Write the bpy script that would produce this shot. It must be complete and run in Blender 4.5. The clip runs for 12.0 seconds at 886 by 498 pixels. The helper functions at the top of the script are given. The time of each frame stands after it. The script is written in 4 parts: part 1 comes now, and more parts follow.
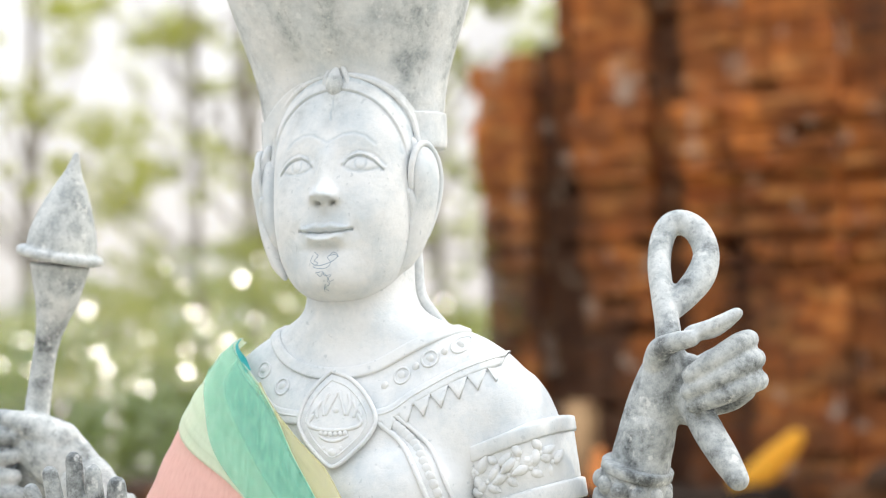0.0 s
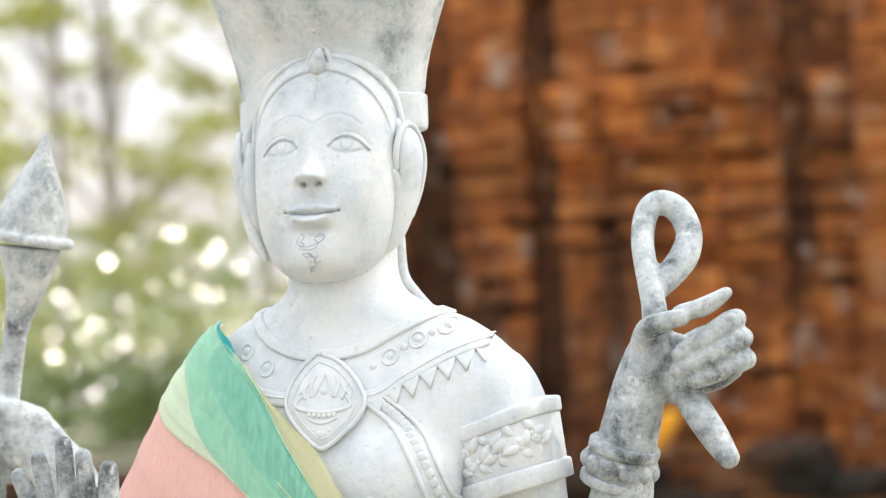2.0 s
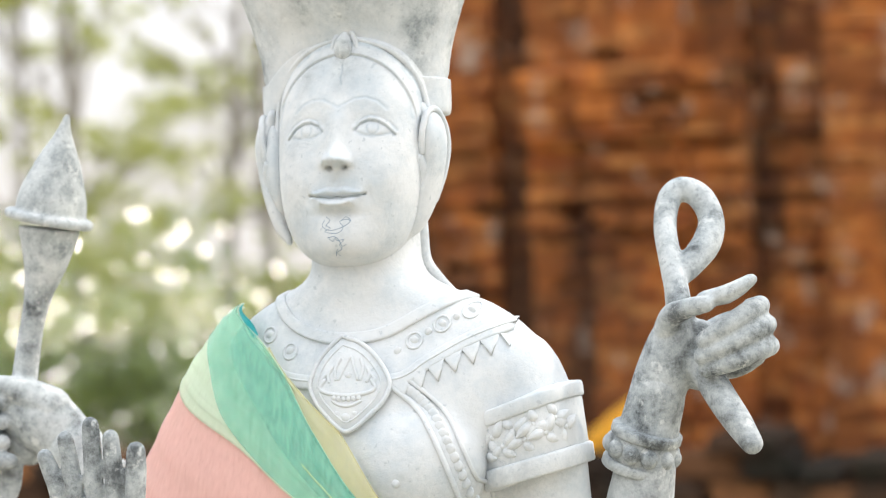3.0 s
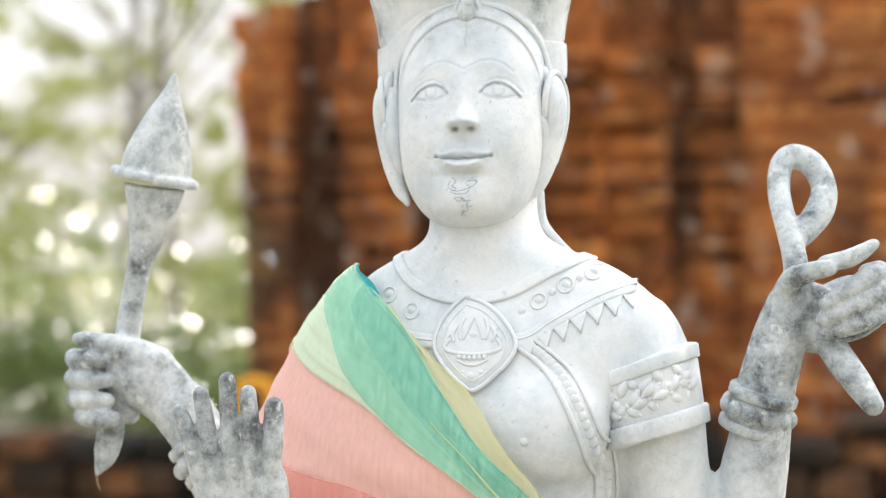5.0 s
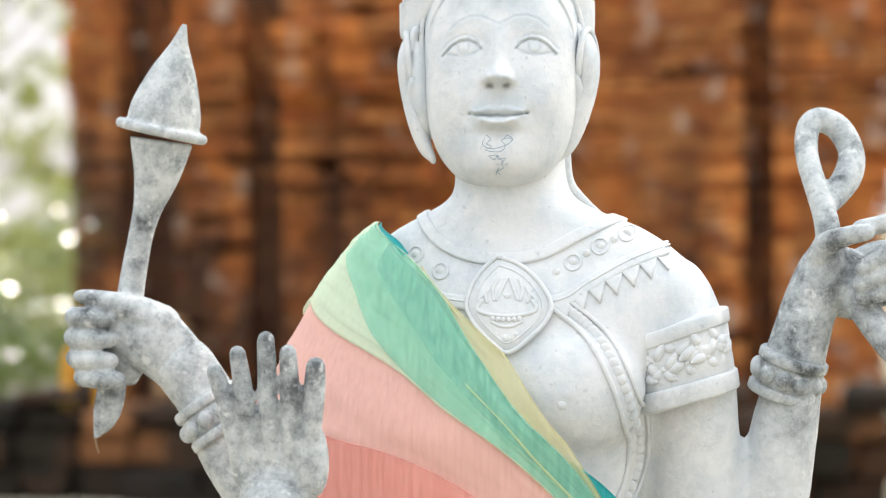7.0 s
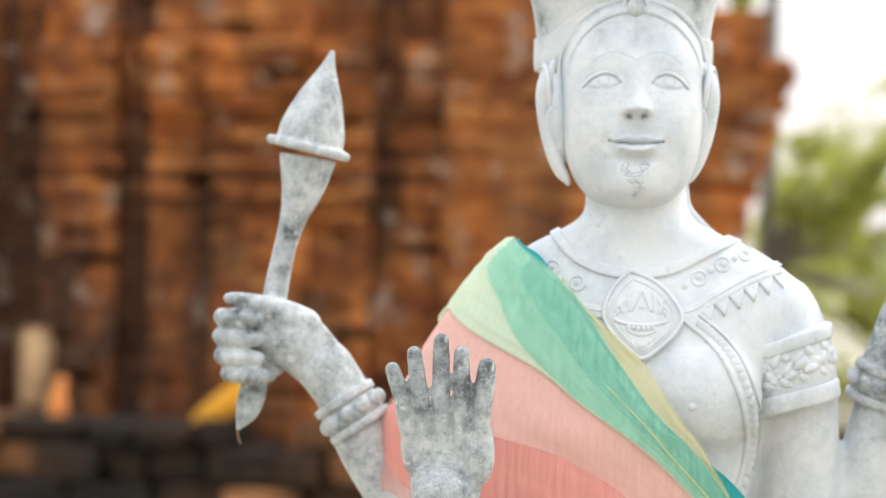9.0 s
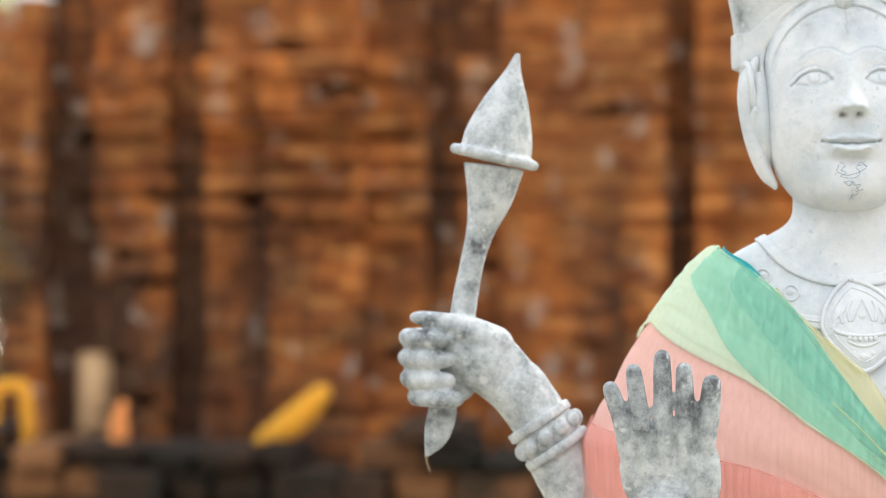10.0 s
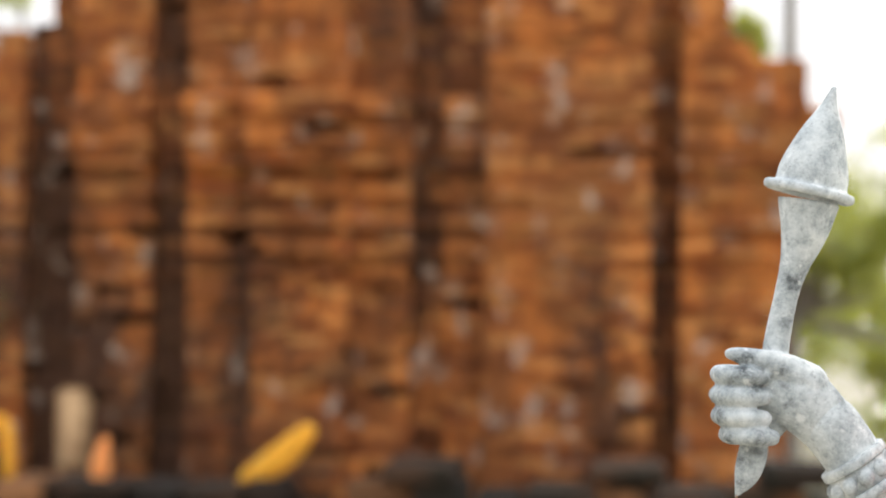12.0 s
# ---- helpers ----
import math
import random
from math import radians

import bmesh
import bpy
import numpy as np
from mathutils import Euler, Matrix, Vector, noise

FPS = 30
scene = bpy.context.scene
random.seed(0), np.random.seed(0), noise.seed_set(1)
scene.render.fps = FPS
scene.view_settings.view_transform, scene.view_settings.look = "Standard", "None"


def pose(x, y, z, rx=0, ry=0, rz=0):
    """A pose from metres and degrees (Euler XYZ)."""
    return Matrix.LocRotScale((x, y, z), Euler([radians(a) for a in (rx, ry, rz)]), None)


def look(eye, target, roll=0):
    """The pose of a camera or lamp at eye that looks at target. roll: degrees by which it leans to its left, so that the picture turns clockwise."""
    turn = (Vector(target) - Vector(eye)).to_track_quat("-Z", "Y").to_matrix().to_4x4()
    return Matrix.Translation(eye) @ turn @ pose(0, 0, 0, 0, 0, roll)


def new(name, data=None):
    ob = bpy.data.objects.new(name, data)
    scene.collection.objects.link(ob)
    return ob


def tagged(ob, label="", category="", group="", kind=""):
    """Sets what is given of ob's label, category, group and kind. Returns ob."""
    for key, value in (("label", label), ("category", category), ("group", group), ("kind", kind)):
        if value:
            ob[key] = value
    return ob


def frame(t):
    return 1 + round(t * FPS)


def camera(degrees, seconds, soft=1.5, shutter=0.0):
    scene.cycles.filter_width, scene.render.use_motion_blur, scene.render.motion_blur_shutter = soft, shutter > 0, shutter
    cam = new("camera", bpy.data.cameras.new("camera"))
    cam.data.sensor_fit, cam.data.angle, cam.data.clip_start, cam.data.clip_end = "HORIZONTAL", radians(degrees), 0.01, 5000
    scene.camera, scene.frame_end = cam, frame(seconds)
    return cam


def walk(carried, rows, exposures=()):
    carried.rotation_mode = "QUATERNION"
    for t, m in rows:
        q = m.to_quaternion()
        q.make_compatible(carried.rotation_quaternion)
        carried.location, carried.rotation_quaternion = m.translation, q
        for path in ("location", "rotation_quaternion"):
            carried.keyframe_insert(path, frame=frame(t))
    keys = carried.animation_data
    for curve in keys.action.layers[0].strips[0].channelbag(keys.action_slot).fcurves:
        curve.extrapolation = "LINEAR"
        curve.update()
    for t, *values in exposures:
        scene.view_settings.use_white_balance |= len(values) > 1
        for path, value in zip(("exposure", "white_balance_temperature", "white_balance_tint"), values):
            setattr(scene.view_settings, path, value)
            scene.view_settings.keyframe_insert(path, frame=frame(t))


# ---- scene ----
cam = camera(22.0, 12.0, soft=1.1)
PATH = [
    (0, (0.969, -1.951, 1.603), (0.173, -0.117, 1.659), -2.0),
    (0.5, (0.936, -1.967, 1.609), (0.179, -0.116, 1.654), -2.1),
    (1, (0.908, -1.977, 1.614), (0.181, -0.114, 1.649), -2.3),
    (1.5, (0.886, -1.986, 1.61), (0.181, -0.115, 1.645), -2.4),
    (2, (0.853, -1.996, 1.606), (0.174, -0.116, 1.642), -2.3),
    (2.5, (0.828, -2.008, 1.608), (0.164, -0.121, 1.638), -2.1),
    (4.5, (0.637, -2.089, 1.604), (0.069, -0.171, 1.606), -1.1),
    (5, (0.579, -2.114, 1.588), (0.033, -0.189, 1.596), -1.1),
    (5.5, (0.538, -2.127, 1.604), (0.01, -0.198, 1.586), -1.2),
    (6, (0.482, -2.118, 1.586), (-0.057, 0.0, 1.57), -0.9),
    (6.5, (0.42, -2.108, 1.578), (-0.021, -0.157, 1.56), -0.6),
    (8.5, (0.121, -2.289, 1.585), (-0.085, -0.3, 1.576), 0.6),
    (9, (0.056, -2.372, 1.57), (-0.156, -0.384, 1.57), 1.2),
    (9.5, (-0.011, -2.363, 1.583), (-0.254, -0.377, 1.572), 0.4),
    (10, (-0.128, -2.259, 1.567), (-0.367, -0.274, 1.58), -0.2),
    (10.5, (-0.23, -2.2, 1.565), (-0.457, -0.214, 1.591), -0.7),
    (11, (-0.349, -2.232, 1.558), (-0.546, -0.242, 1.598), -0.2),
    (11.5, (-0.451, -2.23, 1.558), (-0.63, -0.239, 1.606), 0.1),
    (12, (-0.533, -2.255, 1.559), (-0.702, -0.255, 1.608), 0.5),
]
walk(cam, [(t, look(eye, target, roll)) for t, eye, target, roll in PATH])
cam.data.dof.use_dof = True
cam.data.dof.focus_distance = 2.12
cam.data.dof.aperture_fstop = 4.4

# ---- world, sun, exposure ----
SUN_ELEV, SUN_ROT = radians(42), radians(55)
world = bpy.data.worlds.new("world")
scene.world = world
world.use_nodes = True
wn = world.node_tree.nodes
wn.clear()
sky = wn.new("ShaderNodeTexSky")
sky.sky_type, sky.sun_disc = "NISHITA", False
sky.sun_elevation, sky.sun_rotation = SUN_ELEV, SUN_ROT
sky.dust_density, sky.air_density = 1.5, 1.0
pale = wn.new("ShaderNodeHueSaturation")
pale.inputs["Saturation"].default_value = 0.25
pale.inputs["Value"].default_value = 0.5
world.node_tree.links.new(sky.outputs[0], pale.inputs["Color"])
# thin bright cloud: palest at the horizon, three times as bright overhead
around = wn.new("ShaderNodeTexCoord")
split = wn.new("ShaderNodeSeparateXYZ")
world.node_tree.links.new(around.outputs["Generated"], split.inputs[0])
cloud = wn.new("ShaderNodeValToRGB")
for e, (p, c) in zip(cloud.color_ramp.elements, ((0.05, (0.285, 0.267, 0.257)), (1.0, (0.82, 0.88, 0.96)))):
    e.position, e.color = p, (*c, 1)
world.node_tree.links.new(split.outputs["Z"], cloud.inputs["Fac"])
veil = wn.new("ShaderNodeMix")
veil.data_type, veil.blend_type = "RGBA", "ADD"
veil.inputs["Factor"].default_value = 1.0
gain = wn.new("ShaderNodeVectorMath")
gain.operation = "SCALE"
gain.inputs["Scale"].default_value = 19.0
world.node_tree.links.new(cloud.outputs[0], gain.inputs[0])
world.node_tree.links.new(pale.outputs[0], veil.inputs["A"])
world.node_tree.links.new(gain.outputs[0], veil.inputs["B"])
back = wn.new("ShaderNodeBackground")
back.inputs["Strength"].default_value = 0.15
world.node_tree.links.new(veil.outputs["Result"], back.inputs[0])
wout = wn.new("ShaderNodeOutputWorld")
world.node_tree.links.new(back.outputs[0], wout.inputs[0])
scene.view_settings.exposure = -0.11

sun_data = bpy.data.lights.new("sun", "SUN")
sun_data.energy, sun_data.angle, sun_data.color = 2.0, radians(2.5), (1.0, 0.92, 0.82)
sun = new("sun", sun_data)
sun_dir = Vector((math.sin(SUN_ROT) * math.cos(SUN_ELEV), math.cos(SUN_ROT) * math.cos(SUN_ELEV), math.sin(SUN_ELEV)))
sun.matrix_world = look(sun_dir * 30, (0, 0, 0))


# ---- materials ----
class Mat:
    """A small node-graph writer."""

    def __init__(self, name, rough=0.8):
        self.m = bpy.data.materials.new(name)
        self.m.use_nodes = True
        self.t = self.m.node_tree
        self.t.nodes.clear()
        self.out = self.t.nodes.new("ShaderNodeOutputMaterial")
        self.b = self.t.nodes.new("ShaderNodeBsdfPrincipled")
        self.b.inputs["Roughness"].default_value = rough
        self.b.inputs["Specular IOR Level"].default_value = 0.3
        self.t.links.new(self.b.outputs[0], self.out.inputs["Surface"])
        self.co = self.t.nodes.new("ShaderNodeTexCoord").outputs["Object"]

    def link(self, a, b):
        self.t.links.new(a, b)

    def noise(self, scale, detail=6, rough=0.6, stretch=(1, 1, 1), distort=0.0):
        mp = self.t.nodes.new("ShaderNodeMapping")
        mp.inputs["Scale"].default_value = stretch
        self.link(self.co, mp.inputs["Vector"])
        n = self.t.nodes.new("ShaderNodeTexNoise")
        n.inputs["Scale"].default_value, n.inputs["Detail"].default_value = scale, detail
        n.inputs["Roughness"].default_value, n.inputs["Distortion"].default_value = rough, distort
        self.link(mp.outputs[0], n.inputs["Vector"])
        return n.outputs["Fac"]

    def ramp(self, fac, stops):
        r = self.t.nodes.new("ShaderNodeValToRGB")
        while len(r.color_ramp.elements) < len(stops):
            r.color_ramp.elements.new(0.5)
        for e, (p, c) in zip(r.color_ramp.elements, stops):
            e.position = p
            e.color = (*c, 1) if isinstance(c, tuple) else (c, c, c, 1)
        self.link(fac, r.inputs["Fac"])
        return r.outputs["Color"]

    def mix(self, fac, a, b, mode="MIX"):
        n = self.t.nodes.new("ShaderNodeMix")
        n.data_type, n.blend_type = "RGBA", mode
        for v, s in ((fac, n.inputs["Factor"]), (a, n.inputs["A"]), (b, n.inputs["B"])):
            if hasattr(v, "links"):
                self.link(v, s)
            elif isinstance(v, tuple):
                s.default_value = (*v, 1)
            else:
                s.default_value = v
        return n.outputs["Result"]

    def math(self, op, a, b=0.0):
        n = self.t.nodes.new("ShaderNodeMath")
        n.operation = op
        n.use_clamp = True
        for v, s in ((a, n.inputs[0]), (b, n.inputs[1])):
            if hasattr(v, "links"):
                self.link(v, s)
            else:
                s.default_value = v
        return n.outputs[0]

    def attr(self, name):
        n = self.t.nodes.new("ShaderNodeAttribute")
        n.attribute_name = name
        return n.outputs["Fac"]

    def island(self):
        return self.t.nodes.new("ShaderNodeNewGeometry").outputs["Random Per Island"]

    def rand(self):
        return self.t.nodes.new("ShaderNodeObjectInfo").outputs["Random"]

    def color(self, c):
        if isinstance(c, tuple):
            self.b.inputs["Base Color"].default_value = (*c, 1)
        else:
            self.link(c, self.b.inputs["Base Color"])
        return self

    def bump(self, h, strength=0.3, dist=0.01):
        n = self.t.nodes.new("ShaderNodeBump")
        n.inputs["Strength"].default_value, n.inputs["Distance"].default_value = strength, dist
        self.link(h, n.inputs["Height"])
        self.link(n.outputs[0], self.b.inputs["Normal"])
        return self


def stone_paint():
    """Whitewashed cement; the wear attribute bares the grey, lichen-mottled cement."""
    k = Mat("weathered_white_cement", 0.72)
    wear = k.attr("wear")
    big, mid, fine = k.noise(9, 5), k.noise(30, 10, 0.74), k.noise(130, 6, 0.7)
    white = k.mix(k.ramp(k.noise(14, 9, 0.72), [(0.44, 0.0), (0.66, 1.0)]), (0.665, 0.675, 0.672), (0.5, 0.55, 0.58))
    algae = k.attr("algae")
    shift = k.math("SUBTRACT", mid, k.math("MULTIPLY", algae, 0.105))
    grime = k.ramp(shift, [(0.3, (0.08, 0.088, 0.092)), (0.41, (0.29, 0.315, 0.32)), (0.52, (0.46, 0.485, 0.485)), (0.68, (0.64, 0.655, 0.64))])
    grime = k.mix(k.ramp(fine, [(0.36, 0.42), (0.45, 0.0)]), grime, (0.15, 0.16, 0.165))
    grime = k.mix(k.ramp(k.noise(70, 4), [(0.6, 0.0), (0.68, 0.6)]), grime, (0.7, 0.71, 0.69))
    f = k.math("ADD", wear, k.math("MULTIPLY", k.ramp(big, [(0.45, 0.0), (0.7, 1.0)]), 0.3))
    f = k.math("MULTIPLY", f, k.math("GREATER_THAN", wear, 0.02))
    body = k.mix(f, white, grime)
    # hairline cracks and small bare pits in the whitewash
    pits = k.ramp(k.noise(160, 3, 0.5), [(0.66, 0.0), (0.72, 0.5)])
    vein = k.ramp(k.noise(26, 8, 0.8, distort=1.2), [(0.485, 0.0), (0.498, 0.4), (0.502, 0.4), (0.515, 0.0)])
    body = k.mix(k.math("MULTIPLY", vein, k.ramp(big, [(0.5, 0.0), (0.6, 1.0)])), body, (0.33, 0.39, 0.42))
    body = k.mix(pits, body, (0.36, 0.4, 0.42))
    # grey-blue dirt settled in the incised lines, and shade painted under the lower lip
    line = k.math("MULTIPLY", k.attr("drawn"), k.ramp(k.noise(90, 5, 0.6), [(0.34, 0.15), (0.62, 0.75)]))
    k.color(k.mix(line, body, (0.3, 0.38, 0.43)))
    h = k.mix(0.35, k.mix(0.5, k.noise(55, 8, 0.65), fine), k.noise(20, 3, 0.5))
    k.bump(h, 0.5, 0.005)
    return k.m


def brick_mat():
    k = Mat("aged_orange_brick", 0.92)
    tone = k.ramp(k.math("FRACT", k.mix(1.0, k.island(), k.math("MULTIPLY", k.rand(), 0.999), "ADD")), [(0.0, (0.32, 0.083, 0.017)), (0.3, (0.49, 0.148, 0.028)), (0.7, (0.62, 0.203, 0.043)), (1.0, (0.78, 0.32, 0.09))])
    # weathering noise, plus shade painted per bay and between the mouldings
    stain_shade = k.math("ADD", k.attr("soot_shade"), k.math("MULTIPLY", k.ramp(k.noise(2.4, 7, 0.68, (1.5, 1, 0.5)), [(0.45, 1.0), (0.59, 0.0)]), 0.55))
    c = k.mix(k.math("MULTIPLY", stain_shade, 0.92), tone, (0.032, 0.019, 0.013))
    lich = k.ramp(k.noise(4.5, 7, 0.7, (1, 1, 0.7)), [(0.57, 0.0), (0.64, 1.0)])
    c = k.mix(k.math("MULTIPLY", lich, 0.7), c, (0.62, 0.5, 0.4))
    c = k.mix(k.ramp(k.noise(30, 5), [(0.4, 0.35), (0.6, 0.0)]), c, (0.1, 0.05, 0.03))
    k.color(c)
    k.bump(k.noise(24, 8, 0.7), 0.6, 0.02)
    return k.m


def laterite_mat():
    k = Mat("mossy_dark_laterite", 0.95)
    tone = k.ramp(k.rand(), [(0.0, (0.016, 0.012, 0.009)), (0.7, (0.07, 0.034, 0.017)), (1.0, (0.34, 0.15, 0.06))])
    c = k.mix(k.ramp(k.noise(3, 6), [(0.45, 0.0), (0.6, 0.8)]), tone, (0.01, 0.011, 0.007))
    k.color(c)
    k.bump(k.noise(16, 8, 0.7), 0.8, 0.03)
    return k.m


def leaf_mat(name, dark, light, rough=0.21):
    k = Mat(name, rough)
    k.b.inputs["Specular IOR Level"].default_value = 0.9
    c = k.mix(k.island(), dark, light)
    k.color(c)
    tr = k.t.nodes.new("ShaderNodeBsdfTranslucent")
    k.link(k.mix(0.5, c, (light[0] * 2.2, light[1] * 2.0, light[2])), tr.inputs["Color"])
    mx = k.t.nodes.new("ShaderNodeMixShader")
    mx.inputs[0].default_value = 0.5
    k.link(k.b.outputs[0], mx.inputs[1])
    k.link(tr.outputs[0], mx.inputs[2])
    k.link(mx.outputs[0], k.out.inputs["Surface"])
    return k.m


def bark_mat():
    k = Mat("grey_bark", 0.9)
    k.color(k.ramp(k.noise(6, 6, 0.6, (1, 1, 0.25)), [(0.3, (0.16, 0.14, 0.12)), (0.7, (0.42, 0.38, 0.33))]))
    k.bump(k.noise(14, 6, 0.7, (1, 1, 0.2)), 0.7, 0.03)
    return k.m


def ground_mat():
    k = Mat("dry_grass_soil", 0.95)
    k.color(k.mix(k.ramp(k.noise(0.8, 7), [(0.4, 0.0), (0.6, 1.0)]), (0.46, 0.4, 0.31), (0.34, 0.31, 0.22)))
    k.bump(k.noise(9, 8, 0.7), 0.7, 0.03)
    return k.m


def cloth_mat(name, colour, alpha=0.82, weave=0.08):
    """Thin sheer fabric with drawn threads."""
    k = Mat(name, 0.7)
    mp = k.t.nodes.new("ShaderNodeMapping")
    mp.inputs["Rotation"].default_value = (0, radians(-38), 0)
    mp.inputs["Scale"].default_value = (1, 1, 0.08)
    k.link(k.co, mp.inputs["Vector"])
    tn = k.t.nodes.new("ShaderNodeTexNoise")
    tn.inputs["Scale"].default_value, tn.inputs["Detail"].default_value = 240, 4
    k.link(mp.outputs[0], tn.inputs["Vector"])
    th = tn.outputs["Fac"]
    lighter = tuple(min(1.0, v * 1.15 + weave) for v in colour)
    c = k.mix(k.ramp(th, [(0.3, 0.0), (0.7, 1.0)]), colour, lighter)
    c = k.mix(k.ramp(k.noise(9, 4), [(0.4, 0.0), (0.7, 0.12)]), c, tuple(v * 0.85 for v in colour))
    k.color(c)
    k.b.inputs["Sheen Weight"].default_value = 0.15
    tr = k.t.nodes.new("ShaderNodeBsdfTranslucent")
    k.link(c, tr.inputs["Color"])
    m1 = k.t.nodes.new("ShaderNodeMixShader")
    m1.inputs[0].default_value = 0.3
    k.link(k.b.outputs[0], m1.inputs[1])
    k.link(tr.outputs[0], m1.inputs[2])
    clear = k.t.nodes.new("ShaderNodeBsdfTransparent")
    m2 = k.t.nodes.new("ShaderNodeMixShader")
    k.link(k.ramp(th, [(0.35, alpha), (0.65, alpha - 0.08)]), m2.inputs[0])
    k.link(clear.outputs[0], m2.inputs[1])
    k.link(m1.outputs[0], m2.inputs[2])
    k.link(m2.outputs[0], k.out.inputs["Surface"])
    k.bump(th, 0.25, 0.002)
    return k.m


STONE = stone_paint()
INK = Mat("faded_blue_ink", 0.8).color((0.2, 0.27, 0.34)).m
RUST = Mat("rusty_wire", 0.6).color((0.22, 0.14, 0.08)).m
BRICK, LATERITE, BARK, GROUND = brick_mat(), laterite_mat(), bark_mat(), ground_mat()
LEAF_A = leaf_mat("broad_green_leaf", (0.1, 0.14, 0.05), (0.4, 0.43, 0.2))
LEAF_B = leaf_mat("sunlit_yellow_green_leaf", (0.13, 0.18, 0.03), (0.4, 0.42, 0.12))


# ---- shape helpers ----
def mesh_ob(name, bm, mats, parent=None, smooth=True):
    me = bpy.data.meshes.new(name)
    bm.to_mesh(me)
    bm.free()
    for m in mats if isinstance(mats, (list, tuple)) else [mats]:
        me.materials.append(m)
    if smooth:
        me.shade_smooth()
    ob = new(name, me)
    if parent:
        ob.parent = parent
    return ob


def part(name, bm, material, parent, label="", smooth=True):
    ob = mesh_ob(name, bm, material, parent, smooth)
    return tagged(ob, label) if label else ob


def spline(pts, n):
    """Catmull-Rom through tuples of any length, n steps a span."""
    p = [np.array(q, float) for q in pts]
    p = [2 * p[0] - p[1]] + p + [2 * p[-1] - p[-2]]
    out = []
    for i in range(1, len(p) - 2):
        for j in range(n):
            u = j / n
            out.append(0.5 * (2 * p[i] + (p[i + 1] - p[i - 1]) * u + (2 * p[i - 1] - 5 * p[i] + 4 * p[i + 1] - p[i + 2]) * u * u
                              + (3 * p[i] - p[i - 1] - 3 * p[i + 1] + p[i + 2]) * u ** 3))
    out.append(p[-2])
    return out


def skin(bm, rings, close=True, mat=0):
    """Quads between rings of equal length; close: cap the ends."""
    vs = [[bm.verts.new(p) for p in r] for r in rings]
    n = len(vs[0])
    for a, b in zip(vs, vs[1:]):
        for i in range(n):
            f = bm.faces.new((a[i], a[(i + 1) % n], b[(i + 1) % n], b[i]))
            f.material_index = mat
    if close:
        bm.faces.new(list(reversed(vs[0]))).material_index = mat
        bm.faces.new(vs[-1]).material_index = mat


def tube(bm, pts, n=6, seg=14, flat=1.0, flat_axis=(0, 1, 0), round_ends=True, mat=0):
    """A tube through (x, y, z, r); flat squashes it along flat_axis."""
    q = spline(pts, n)
    ax = Vector(flat_axis)
    cs = [(Vector(p[:3]), max(1e-4, p[3])) for p in q]
    if round_ends:
        for end, nxt in ((0, 1), (-1, -2)):
            c, r = cs[end]
            d = (c - cs[nxt][0]).normalized()
            caps = [(c + d * r * math.sin(a), max(1e-4, r * math.cos(a))) for a in (0.5, 0.95, 1.3, 1.5)]
            cs = list(reversed(caps)) + cs if end == 0 else cs + caps
    rings, up = [], None
    for i, (c, r) in enumerate(cs):
        t = (cs[min(i + 1, len(cs) - 1)][0] - cs[max(i - 1, 0)][0]).normalized()
        if up is None:
            up = t.orthogonal().normalized()
        up = (up - t * up.dot(t)).normalized()
        side = t.cross(up)
        ring = []
        for k in range(seg):
            a = 2 * math.pi * k / seg
            v = (up * math.cos(a) + side * math.sin(a)) * r
            v -= ax * v.dot(ax) * (1 - flat)
            ring.append(c + v)
        rings.append(ring)
    skin(bm, rings, True, mat)


def loft(bm, secs, n=5, seg=48, power=2.0, mat=0):
    """Level sections (z, cx, cy, rx, ry), smoothed, as superellipses."""
    rings = []
    for z, cx, cy, rx, ry in spline(secs, n):
        ring = []
        for k in range(seg):
            a = 2 * math.pi * k / seg
            c, s = math.cos(a), math.sin(a)
            ring.append(Vector((cx + rx * math.copysign(abs(c) ** (2 / power), c), cy + ry * math.copysign(abs(s) ** (2 / power), s), z)))
        rings.append(ring)
    skin(bm, rings, True, mat)


def ball(bm, c, r, turn=(0, 0, 0), mat=0, seg=16):
    m = pose(*c, *turn) @ Matrix.Diagonal((*r, 1))
    res = bmesh.ops.create_uvsphere(bm, u_segments=seg, v_segments=max(6, seg // 2), radius=1, matrix=m)
    for v in res["verts"]:
        for f in v.link_faces:
            f.material_index = mat


def block(bm, lo, hi, bev=0.0, jitter=0.0, rng=random):
    """A box between two corners, its corners set off a little."""
    vs = []
    for x in (lo[0], hi[0]):
        for y in (lo[1], hi[1]):
            for z in (lo[2], hi[2]):
                vs.append(bm.verts.new((x + rng.uniform(-jitter, jitter), y + rng.uniform(-jitter, jitter), z + rng.uniform(-jitter, jitter) * 0.5)))
    for q in ((0, 1, 3, 2), (4, 6, 7, 5), (0, 4, 5, 1), (2, 3, 7, 6), (0, 2, 6, 4), (1, 5, 7, 3)):
        bm.faces.new([vs[i] for i in q])

# ---- ground ----
bm = bmesh.new()
bmesh.ops.create_grid(bm, x_segments=60, y_segments=60, size=600)
for v in bm.verts:
    d = v.co.xy.length
    v.co.z = 0.0 if d < 40 else 0.4 * noise.noise(v.co * 0.02)
tagged(mesh_ob("ground", bm, GROUND), "dry grass and bare brown soil", "ground", kind="structure")

